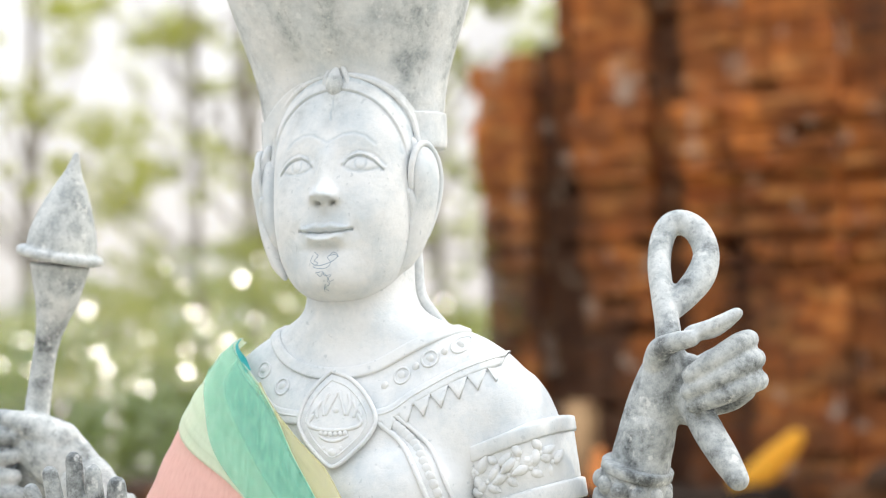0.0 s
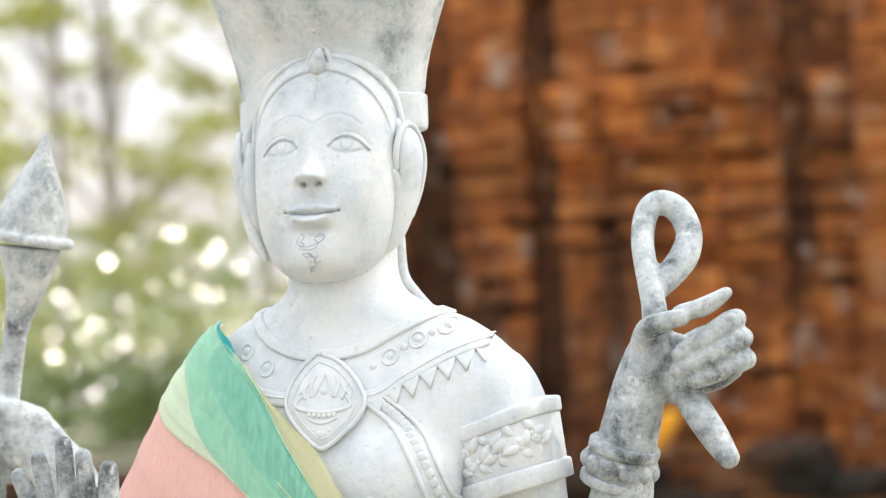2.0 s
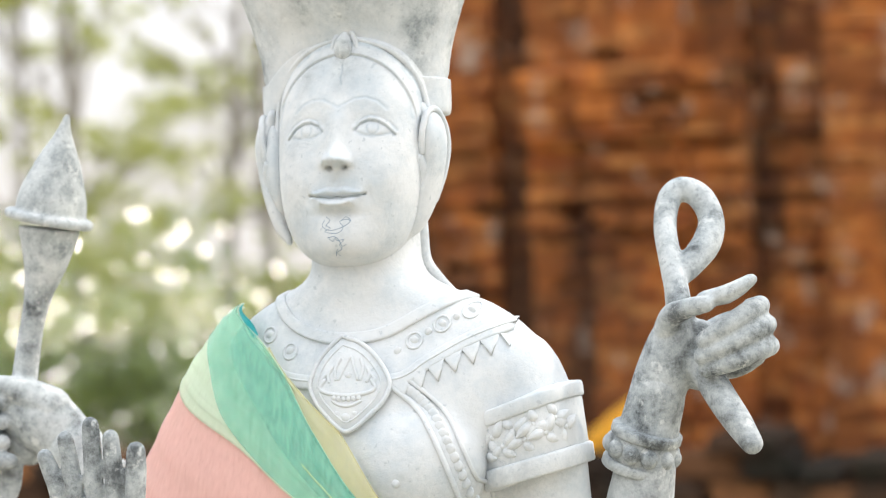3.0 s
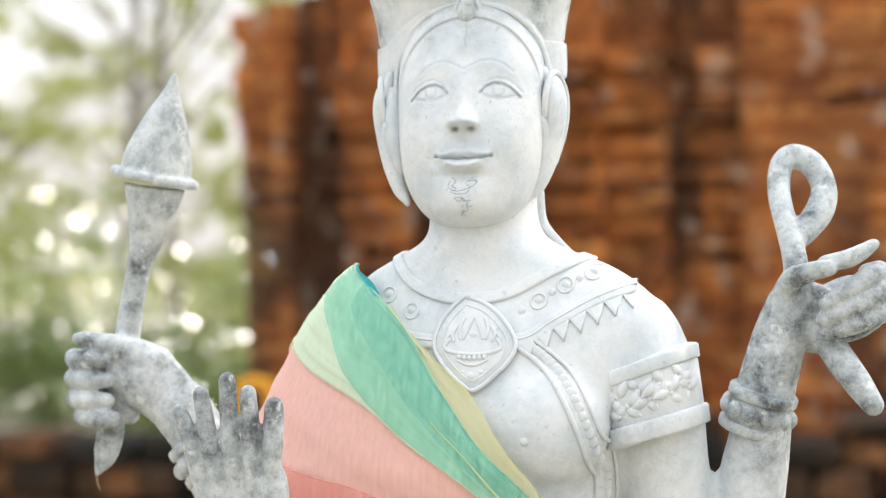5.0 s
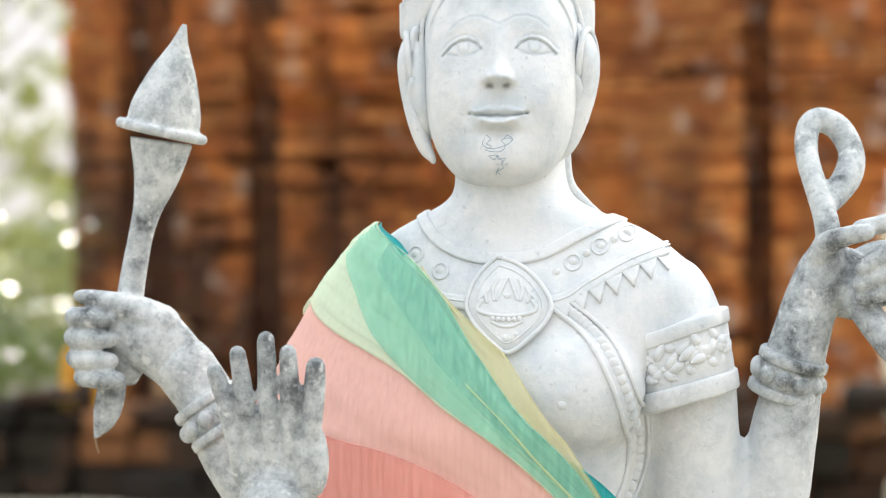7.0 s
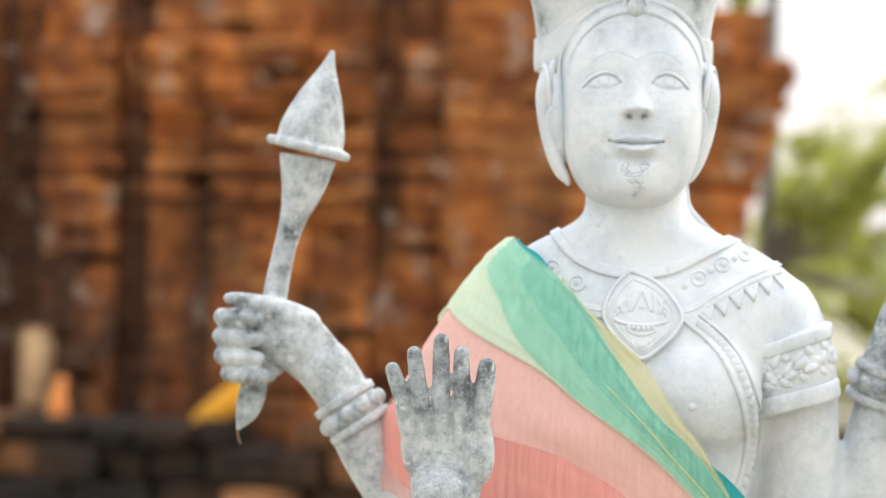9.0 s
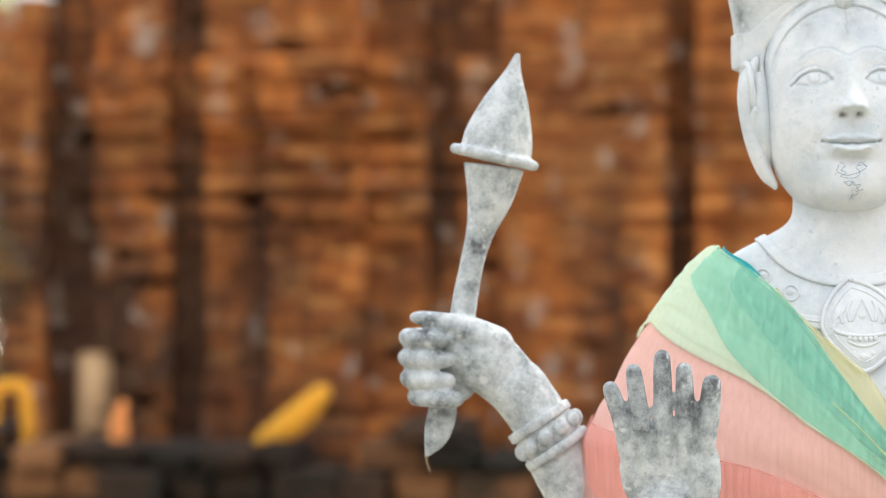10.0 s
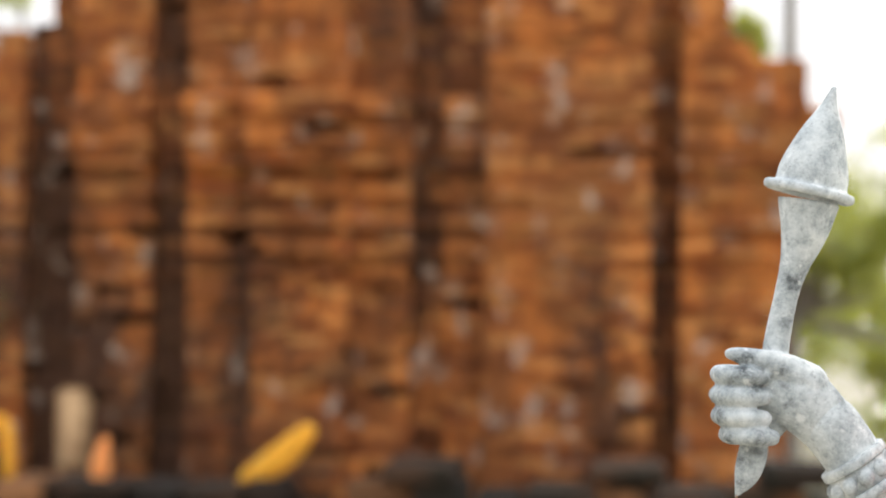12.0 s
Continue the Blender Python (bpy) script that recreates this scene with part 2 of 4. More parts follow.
# ---- the brick tower: bays from west to east, each with its own front ----
FACE = 11.8
BAYS = (  # x0, x1, set-back of the front
    (-4.74, -4.40, 0.10), (-4.40, -4.06, 0.3), (-4.06, -3.58, 0.12), (-3.58, -3.32, 0.24), (-3.32, -2.9, 0.02), (-2.9, -2.3, -0.10),
    (-2.3, -1.93, 0.02), (-1.93, -1.72, 0.24), (-1.72, -1.46, 0.2), (-1.46, -0.44, 0.05), (-0.44, -0.25, 0.3), (-0.25, 0.40, 0.12))
COURSE = 0.062


def proud(z):
    """How far the mouldings stand out of the wall at height z."""
    p = 0.0
    for z0, z1, d in ((0.0, 0.62, 0.16), (0.62, 0.78, 0.1), (0.78, 0.86, 0.05), (1.72, 1.8, 0.05), (1.86, 1.98, 0.1), (2.04, 2.12, 0.14),
                      (2.2, 2.32, 0.08), (2.44, 2.56, 0.16), (2.56, 2.7, 0.22), (2.7, 2.86, 0.28)):
        if z0 <= z < z1:
            p = max(p, d)
    return p


def east_edge(z):
    """The stepped cornice of the east corner."""
    for z0, x in ((3.22, 0.05), (3.1, 0.2), (2.8, 0.52), (2.66, 0.72), (2.5, 0.68), (2.3, 0.62), (2.1, 0.56), (1.9, 0.5), (1.7, 0.44)):
        if z >= z0:
            return x
    return 0.40


def west_edge(z):
    for z0, x in ((3.36, -4.27), (3.28, -4.4), (3.2, -4.6)):
        if z > z0:
            return x
    return -4.74 - 0.03 * (z - 1.5) / 1.5 - (0.05 if z > 3.05 else 0.0)


# tone of each bay; the shade of the set-back bays is painted in
BAY_SOOT_SHADE = (0.2, 0.65, 0.25, 0.8, 0.15, -0.12, 0.0, 0.2, 0.05, -0.3, 0.5, -0.1)


def soot_shade(b, x, z):
    """Black weathering of a bay in runs of lichen, with shade painted into recesses and under ledges."""
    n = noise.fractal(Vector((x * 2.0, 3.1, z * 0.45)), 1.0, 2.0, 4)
    v = BAY_SOOT_SHADE[b] + 0.9 * n
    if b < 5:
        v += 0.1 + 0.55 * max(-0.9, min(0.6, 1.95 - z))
    # shade painted into the gaps between the mouldings
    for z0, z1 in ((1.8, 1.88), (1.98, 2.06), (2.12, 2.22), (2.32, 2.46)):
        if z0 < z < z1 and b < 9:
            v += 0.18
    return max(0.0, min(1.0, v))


def set_soot_shade(ob, values):
    a = ob.data.attributes.new("soot_shade", "FLOAT", "FACE")
    a.data.foreach_set("value", np.array(values, np.float32))
    return ob


tower = tagged(new("brick_tower"), "ruined orange brick temple tower, stained, with shade painted between its mouldings", "tower")
rng = random.Random(4)
for z0, z1, x0, x1 in ((0.0, 1.7, -4.6, 0.3), (1.7, 3.0, -4.6, 0.36), (3.0, 3.3, -4.6, 0.1), (3.3, 5.6, -4.05, -0.1)):
    core = bmesh.new()
    block(core, (x0, FACE + 0.45, z0), (x1, FACE + 4.6, z1))
    set_soot_shade(part("core", core, BRICK, tower, smooth=False), [0.7] * 6)
bricks = bmesh.new()
NEAR, SOOT_SHADE = [], []
for c in range(int(5.6 / COURSE)):
    z0, z1 = c * COURSE, (c + 1) * COURSE - 0.008
    zc = (z0 + z1) / 2
    pr = proud(zc)
    wx, ex = west_edge(zc), east_edge(zc)
    for b, (x0, x1, back) in enumerate(BAYS):
        lo, hi = (wx if b == 0 else x0), (ex if b == len(BAYS) - 1 else x1)
        if b == 0 and wx > x1:
            continue
        lo = max(lo, wx)
        hi = min(hi, ex)
        x = lo + (0.0 if c % 2 else -0.11)
        grow = pr * (0.4, 0.1, 0.5, 0.3, 1.0, 1.15, 1.0, 0.5, 0.7, 0.12, 0.1, 0.5)[b]
        while x < hi - 0.02:
            xe = x + rng.uniform(0.19, 0.25)
            a, e = max(lo, x), min(hi, xe - 0.008)
            x = xe
            if e - a < 0.03 or (rng.random() < 0.025 and 0 < b < len(BAYS) - 1):
                continue
            fy = FACE + back - grow + rng.uniform(-0.016, 0.016) + (0.05 if rng.random() < 0.04 else 0)
            if -3.3 < a < -1.5 and 0.8 < zc < 2.2 and len(NEAR) < 300:
                NEAR.append((a, e, fy, z0, z1, FACE + 0.62, soot_shade(b, (a + e) / 2, zc)))
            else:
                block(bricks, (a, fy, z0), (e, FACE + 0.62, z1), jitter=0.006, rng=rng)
                SOOT_SHADE += [soot_shade(b, (a + e) / 2, zc)] * 6
tagged(set_soot_shade(part("brickwork", bricks, BRICK, tower, smooth=False), SOOT_SHADE), kind="stuff")

# ---- the low laterite wall in front of the tower ----
low = tagged(new("low_wall"), "low broken wall of dark mossy laterite blocks", "wall", kind="structure")
rng = random.Random(9)
for row in range(4):
    x = -9.5 + 0.17 * row
    while x < 6.5:
        w = rng.uniform(0.22, 0.5)
        if row < 2 or rng.random() < (0.93 if row == 2 else 0.3):
            bm = bmesh.new()
            top = (0.2, 0.4, rng.uniform(0.5, 0.6), rng.uniform(0.64, 0.7))[row]
            block(bm, (x, 10.45 + rng.uniform(-0.12, 0.12), (0, 0.2, 0.4, 0.56)[row]), (x + w - 0.025, 11.1, top - 0.012), jitter=0.028, rng=rng)
            bmesh.ops.bevel(bm, geom=bm.edges[:], offset=0.024, segments=1, affect="EDGES")
            part("stone_block", bm, LATERITE, low, smooth=False)
        x += w

# ---- trees ----
def leaf_cloud(bm, centre, size, count, leaf, rng, gaps=0.0):
    cx, cy, cz = centre
    tries = 0
    while count > 0 and tries < 200000:
        tries += 1
        v = Vector((rng.gauss(0, 0.5), rng.gauss(0, 0.5), rng.gauss(0, 0.5)))
        if v.length > 1.1:
            continue
        p = Vector((cx + v.x * size[0], cy + v.y * size[1], cz + v.z * size[2]))
        if 0.4 * noise.noise(p * 0.9 + Vector((7, 3, 1))) + 0.9 * noise.noise(Vector((p.x * 2.4, p.y * 0.35, p.z * 2.4))) < gaps:
            continue
        count -= 1
        l = leaf * rng.uniform(0.6, 1.3)
        m = Matrix.Translation(p) @ Euler((rng.uniform(-1.2, 1.2), rng.uniform(-1.2, 1.2), rng.uniform(0, 6.3))).to_matrix().to_4x4()
        q = [bm.verts.new(m @ Vector(s)) for s in ((-l, 0, 0), (-l * 0.2, -l * 0.42, l * 0.12), (l, 0, -0.1 * l), (-l * 0.2, l * 0.42, l * 0.12))]
        bm.faces.new(q)


def tree(x, y, height, trunk_r, crowns, leaves, mat, leaf, label, seed, gaps=0.0, lean=0.0):
    rng = random.Random(seed)
    t = tagged(new("tree"), label, "tree", group="trees behind the tower")
    t.location = (x, y, 0)
    bm = bmesh.new()
    tube(bm, [(0, 0, -0.1, trunk_r * 1.5), (lean * 0.2, 0, height * 0.25, trunk_r), (lean * 0.6, 0.1, height * 0.6, trunk_r * 0.75), (lean, 0, height, trunk_r * 0.25)], 5, 12)
    for cx, cy, cz, *_ in crowns:
        f = max(0.25, min(0.8, cz / height - 0.2))
        tube(bm, [(lean * f, 0, height * f, trunk_r * 0.4), (cx * 0.5 + lean * f * 0.5, cy * 0.5, (height * f + cz) / 2, trunk_r * 0.28), (cx, cy, cz, trunk_r * 0.08)], 4, 7)
    part("trunk", bm, BARK, t)
    bm = bmesh.new()
    for cx, cy, cz, sx, sz in crowns:
        leaf_cloud(bm, (cx, cy, cz), (sx, sx, sz), leaves // len(crowns), leaf, rng, gaps)
    part("crown", bm, mat, t, smooth=False)
    return t


rng = random.Random(21)
for i, (tx, ty, h, r) in enumerate(((-9.4, 22, 9, 0.12), (-8.1, 26, 10, 0.1), (-11.4, 25, 10, 0.14), (-13.2, 23, 8.5, 0.1), (-15.6, 29, 11, 0.2), (-18.5, 27, 10, 0.18))):
    crowns = [(rng.uniform(-2.2, 2.2), rng.uniform(-1, 1), rng.uniform(2.2, 7.0), rng.uniform(0.4, 0.9), rng.uniform(0.4, 0.9)) for _ in range(16)]
    tree(tx, ty, h, r * 0.55, crowns, 1500, LEAF_B if i % 2 else LEAF_A, 0.1, "slender tree with sparse green leaves against the sky", 30 + i, 0.2, rng.uniform(-0.5, 0.5))
tree(0.72, 16.5, 6, 0.08, [(0.15 + 0.14 * k + rng.uniform(-0.2, 0.2), rng.uniform(-0.6, 0.6), rng.uniform(0.9, 2.6), rng.uniform(0.4, 0.6), rng.uniform(0.35, 0.5)) for k in range(11)]
     + [(-0.45, 0.3, 3.75, 0.3, 0.3)], 5200, LEAF_B, 0.06, "leafy yellow-green tree with a grey trunk", 50, 0.1)
for i, (tx, ty, h, r) in enumerate(((4.2, 24, 6.5, 0.2), (7.0, 23, 6.5, 0.15))):
    crowns = [(rng.uniform(-1.4, 1.4), rng.uniform(-1, 1), rng.uniform(1.0, 3.4), rng.uniform(0.6, 1.0), rng.uniform(0.5, 0.8)) for _ in range(10)]
    tree(tx, ty, h, r, crowns, 4500, LEAF_B, 0.09, "broad leafy tree of fresh green", 51 + i, -0.05)
bm = bmesh.new()
for i in range(95):
    z = rng.uniform(0.3, 1.7) if i < 78 else rng.uniform(1.6, 2.9)
    leaf_cloud(bm, (rng.uniform(-20, -6.0), rng.uniform(20, 30), z), (1.0, 1.0, 0.55), 330, 0.075, rng, 0.22)
tagged(mesh_ob("undergrowth", bm, LEAF_A, smooth=False), "sunlit green undergrowth below the trees", "shrubs", kind="stuff")
# darker copy of the leaf green, with the thicket's shade in its colour
LEAF_C = leaf_mat("green_leaf_painted_shade", (0.03, 0.055, 0.012), (0.12, 0.16, 0.035))
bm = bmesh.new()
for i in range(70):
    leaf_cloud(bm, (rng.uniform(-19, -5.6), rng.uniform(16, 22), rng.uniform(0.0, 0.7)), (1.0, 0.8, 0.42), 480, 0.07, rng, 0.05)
tagged(mesh_ob("thicket", bm, LEAF_C, smooth=False), "green thicket behind the low wall, shade painted into its leaf colour", "shrubs", kind="stuff")
bm = bmesh.new()
for i in range(46):
    leaf_cloud(bm, (rng.uniform(0.9, 7), rng.uniform(19, 25), rng.uniform(0.1, 2.5)), (0.9, 0.9, 0.6), 420, 0.075, rng, 0.08)
tagged(mesh_ob("undergrowth", bm, LEAF_B, smooth=False), "yellow-green shrubs behind the tower", "shrubs", kind="stuff")
bm = bmesh.new()
for i in range(50):
    leaf_cloud(bm, (-75 + 3 * i + rng.uniform(-1, 1), rng.uniform(55, 70), rng.uniform(0.2, 0.9)), (3.0, 2.0, 1.0), 160, 0.26, rng, 0.1)
tagged(mesh_ob("far_woods", bm, LEAF_A, smooth=False), "distant line of green woods", "woods", kind="stuff")

# loose glossy leaves added for glints, tilted to mirror the sun into the camera's view
GLINT_LEAF = leaf_mat("glint_leaf", (0.06, 0.11, 0.035), (0.2, 0.28, 0.1), 0.14)
for name, label, box, tilt, count in (("glint_leaves", "loose glossy leaves tilted to glint towards the camera", ((-13.5, -4.9), (15.5, 18.5), (0.25, 2.3)), (0.79, -0.35, 0.5), 3600),
                                      ("glint_leaves", "loose glossy leaves beside the tower, tilted to glint towards the camera", ((0.7, 3.6), (16.4, 18.5), (0.6, 2.5)), (0.53, -0.55, 0.65), 1000)):
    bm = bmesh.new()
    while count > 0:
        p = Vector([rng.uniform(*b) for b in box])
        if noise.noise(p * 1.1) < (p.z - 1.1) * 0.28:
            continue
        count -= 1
        # normals scatter about the half-way direction between sun and camera
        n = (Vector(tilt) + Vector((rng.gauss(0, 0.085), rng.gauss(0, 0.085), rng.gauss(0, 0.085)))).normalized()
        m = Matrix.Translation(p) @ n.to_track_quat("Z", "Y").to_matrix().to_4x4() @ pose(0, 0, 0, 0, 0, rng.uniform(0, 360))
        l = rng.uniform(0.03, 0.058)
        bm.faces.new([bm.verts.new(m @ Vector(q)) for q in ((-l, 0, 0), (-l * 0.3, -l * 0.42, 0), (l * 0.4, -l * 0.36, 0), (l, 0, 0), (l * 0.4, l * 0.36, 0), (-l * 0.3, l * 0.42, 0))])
    tagged(mesh_ob(name, bm, GLINT_LEAF, smooth=False), label, "shrubs", kind="stuff")

# ---- the statue: base forms fused and smoothed, then carved relief on top ----
def fused(bm, voxel, smooth):
    """The union of overlapping closed forms, as one smooth bmesh."""
    ob = mesh_ob("form", bm, STONE)
    re = ob.modifiers.new("fuse", "REMESH")
    re.mode, re.voxel_size = "VOXEL", voxel
    sm = ob.modifiers.new("soften", "SMOOTH")
    sm.factor, sm.iterations = 0.5, smooth
    ev = ob.evaluated_get(bpy.context.evaluated_depsgraph_get())
    out = bmesh.new()
    out.from_mesh(ev.data)
    bpy.data.objects.remove(ob)
    return out


body = bmesh.new()
loft(body, [(0.32, 0, 0.1, 0.2, 0.17), (0.7, 0, 0.1, 0.18, 0.15), (1.0, 0, 0.1, 0.165, 0.125), (1.16, 0, 0.09, 0.125, 0.095), (1.3, -0.005, 0.08, 0.132, 0.1),
            (1.4, -0.005, 0.072, 0.15, 0.106), (1.47, 0.004, 0.072, 0.168, 0.094), (1.52, 0.01, 0.07, 0.169, 0.075), (1.55, 0.012, 0.073, 0.155, 0.062),
            (1.576, 0.009, 0.076, 0.122, 0.057), (1.594, 0.004, 0.075, 0.083, 0.055), (1.612, 0.003, 0.072, 0.057, 0.05), (1.65, 0.0, 0.076, 0.054, 0.05), (1.69, 0, 0.085, 0.055, 0.05)], 6, 56, 2.15)
# pectorals
ball(body, (0.07, 0.005, 1.425), (0.07, 0.048, 0.062))
ball(body, (-0.06, 0.03, 1.425), (0.07, 0.04, 0.06))
# upper arms, hanging
tube(body, [(0.152, 0.066, 1.506, 0.047), (0.168, 0.068, 1.46, 0.047), (0.177, 0.07, 1.4, 0.044), (0.18, 0.08, 1.3, 0.042), (0.184, 0.075, 1.16, 0.038), (0.19, 0.05, 1.06, 0.036)], 6, 24)
tube(body, [(-0.135, 0.085, 1.49, 0.045), (-0.18, 0.08, 1.43, 0.044), (-0.205, 0.075, 1.34, 0.042), (-0.215, 0.06, 1.21, 0.04), (-0.2, -0.05, 1.2, 0.036),
            (-0.178, -0.14, 1.285, 0.03), (-0.174, -0.155, 1.33, 0.033)], 6, 24)
# rear arms, raised
tube(body, [(0.12, 0.11, 1.42, 0.042), (0.18, 0.12, 1.33, 0.042), (0.232, 0.115, 1.255, 0.04), (0.248, 0.105, 1.3, 0.036), (0.262, 0.1, 1.38, 0.033), (0.276, 0.1, 1.45, 0.027),
            (0.285, 0.1, 1.49, 0.027)], 6, 24)
tube(body, [(-0.13, 0.12, 1.45, 0.045), (-0.2, 0.14, 1.34, 0.042), (-0.225, 0.12, 1.24, 0.04), (-0.245, 0.1, 1.29, 0.036), (-0.283, 0.092, 1.355, 0.036), (-0.312, 0.09, 1.408, 0.031),
            (-0.335, 0.09, 1.44, 0.032)], 6, 24)
torso = fused(body, 0.006, 8)

limbs = bmesh.new()
# rear hand with the loop: wrist and palm, folded fingers, thumb, a broken fingertip, the peg and the loop
tube(limbs, [(0.262, 0.1, 1.43, 0.026), (0.275, 0.1, 1.466, 0.0265), (0.289, 0.1, 1.505, 0.027), (0.301, 0.1, 1.538, 0.024), (0.306, 0.1, 1.558, 0.0165)], 6, 20, 0.85)
ball(limbs, (0.322, 0.108, 1.523), (0.03, 0.02, 0.037), (0, -25, 0))
tube(limbs, [(0.322, 0.122, 1.53, 0.019), (0.352, 0.125, 1.545, 0.019), (0.372, 0.118, 1.548, 0.015)], 4, 14)
tube(limbs, [(0.338, 0.115, 1.508, 0.012), (0.36, 0.114, 1.512, 0.011), (0.378, 0.108, 1.52, 0.009)], 4, 12)
tube(limbs, [(0.297, 0.088, 1.55, 0.0125), (0.306, 0.076, 1.562, 0.0115), (0.322, 0.066, 1.568, 0.0096), (0.334, 0.062, 1.5705, 0.009), (0.342, 0.0605, 1.5715, 0.008)], 5, 14)
tube(limbs, [(0.336, 0.08, 1.577, 0.009), (0.356, 0.067, 1.579, 0.0118), (0.37, 0.066, 1.585, 0.0108), (0.381, 0.069, 1.592, 0.0082)], 5, 7, 0.8, (0.4, 0, -0.9))
for line in (((0.372, 0.118, 1.566), (0.3845, 0.1, 1.5685), (0.3815, 0.077, 1.5655), (0.363, 0.063, 1.5525), (0.339, 0.062, 1.538)),
             ((0.378, 0.118, 1.549), (0.3905, 0.1, 1.5505), (0.386, 0.077, 1.5475), (0.364, 0.064, 1.535), (0.336, 0.064, 1.523)),
             ((0.378, 0.118, 1.53), (0.3925, 0.1, 1.5305), (0.387, 0.079, 1.5275), (0.365, 0.067, 1.5185), (0.339, 0.068, 1.511))):
    tube(limbs, [(*p, r) for p, r in zip(line, (0.0095, 0.0096, 0.0102, 0.01, 0.0088))], 5, 14)
tube(limbs, [(0.322, 0.1, 1.52, 0.0145), (0.335, 0.092, 1.503, 0.0148), (0.35, 0.08, 1.482, 0.0148), (0.366, 0.07, 1.461, 0.0138), (0.38, 0.062, 1.442, 0.0108)], 5, 14)
tube(limbs, [(0.307, 0.1, 1.553, 0.0135), (0.303, 0.11, 1.583, 0.0122), (0.2945, 0.125, 1.611, 0.0115), (0.284, 0.15, 1.646, 0.0115), (0.2845, 0.17, 1.674, 0.012), (0.2955, 0.18, 1.6835, 0.0125),
             (0.314, 0.178, 1.6745, 0.013), (0.326, 0.168, 1.652, 0.013), (0.3245, 0.152, 1.63, 0.0145), (0.314, 0.135, 1.612, 0.0135), (0.3035, 0.122, 1.598, 0.011)], 6, 16)
# rear fist with the bud-headed staff
tube(limbs, [(-0.312, 0.09, 1.408, 0.0275), (-0.34, 0.09, 1.443, 0.0305), (-0.368, 0.088, 1.468, 0.034), (-0.392, 0.086, 1.478, 0.028)], 6, 22, 0.85)
tube(limbs, [(-0.358, 0.084, 1.482, 0.022), (-0.382, 0.076, 1.496, 0.0175), (-0.408, 0.066, 1.506, 0.0115), (-0.43, 0.064, 1.511, 0.008), (-0.437, 0.066, 1.512, 0.006)], 5, 14)
for k, (z, x0) in enumerate(((1.491, -0.447), (1.47, -0.448), (1.449, -0.446), (1.43, -0.438))):
    tube(limbs, [(-0.4, 0.115, z - 0.002, 0.0095), (x0 + 0.012, 0.112, z, 0.0095), (x0, 0.092, z, 0.0093), (x0 + 0.003, 0.072, z, 0.0102), (x0 + 0.014, 0.059, z - 0.0005, 0.0094),
                 (x0 + 0.028, 0.056, z - 0.001, 0.01), (x0 + 0.043, 0.062, z - 0.002, 0.0085)], 4, 14)
ball(limbs, (-0.396, 0.094, 1.455), (0.024, 0.016, 0.034), (0, 8, 0))
tube(limbs, [(-0.405, 0.09, 1.45, 0.012), (-0.41, 0.09, 1.425, 0.0145), (-0.414, 0.09, 1.404, 0.0155), (-0.42, 0.09, 1.385, 0.0125), (-0.43, 0.09, 1.366, 0.002)], 5, 14, 0.5)
tube(limbs, [(-0.392, 0.088, 1.5, 0.0138), (-0.388, 0.09, 1.53, 0.0132), (-0.38, 0.09, 1.57, 0.0125), (-0.372, 0.09, 1.6, 0.015), (-0.362, 0.09, 1.635, 0.024), (-0.357, 0.09, 1.668, 0.032)], 6, 22, round_ends=False)
tube(limbs, [(-0.356, 0.09, 1.676, 0.037), (-0.352, 0.09, 1.7, 0.0355), (-0.344, 0.09, 1.735, 0.0235), (-0.337, 0.09, 1.765, 0.009), (-0.332, 0.09, 1.785, 0.0025)], 6, 24, round_ends=False)
ring = []
for k in range(29):
    a = 2 * math.pi * k / 28
    ring.append((-0.357 + 0.041 * math.cos(a), 0.09 + 0.039 * math.sin(a), 1.6775 - 0.0095 * math.cos(a), 0.0055))
tube(limbs, ring, 1, 10, round_ends=False)
# the open front palm
ball(limbs, (-0.174, -0.155, 1.378), (0.0455, 0.013, 0.05))
ball(limbs, (-0.173, -0.155, 1.34), (0.036, 0.018, 0.04))
ball(limbs, (-0.142, -0.16, 1.378), (0.017, 0.013, 0.038), (0, -6, 0))
for x0, x1, z1, r in ((-0.2165, -0.2255, 1.452, 0.0084), (-0.1985, -0.2045, 1.468, 0.0085), (-0.178, -0.1785, 1.4805, 0.0088), (-0.1575, -0.1585, 1.469, 0.0087), (-0.1365, -0.1335, 1.457, 0.0098)):
    tube(limbs, [(x0 * 0.72 - 0.048, -0.158, 1.352, r * 0.6), (x0 * 0.9 - 0.017, -0.1655, 1.395, r * 0.88), (x0, -0.169, 1.425, r), ((x0 + x1) / 2, -0.17, (1.425 + z1) / 2, r), (x1, -0.172, z1, r * 0.9)], 5, 14)
hand_mesh = fused(limbs, 0.002, 3)


# ---- the head: a fine shell, carved ----
def bump2(x, z, cx, cz, sx, sz):
    return math.exp(-((x - cx) / sx) ** 2 - ((z - cz) / sz) ** 2)


def ridge(x, z, pts, width):
    """How near (x, z) is to a drawn line: 1 on it, 0 away from it."""
    best = 1e9
    for (ax, az), (bx, bz) in zip(pts, pts[1:]):
        dx, dz = bx - ax, bz - az
        u = max(0.0, min(1.0, ((x - ax) * dx + (z - az) * dz) / (dx * dx + dz * dz)))
        best = min(best, (x - ax - u * dx) ** 2 + (z - az - u * dz) ** 2)
    return math.exp(-best / (width * width))


def arc(cx, cz, w, h, a0, a1, n=9):
    return [(cx + w * math.cos(radians(a0 + (a1 - a0) * i / (n - 1))), cz + h * math.sin(radians(a0 + (a1 - a0) * i / (n - 1)))) for i in range(n)]


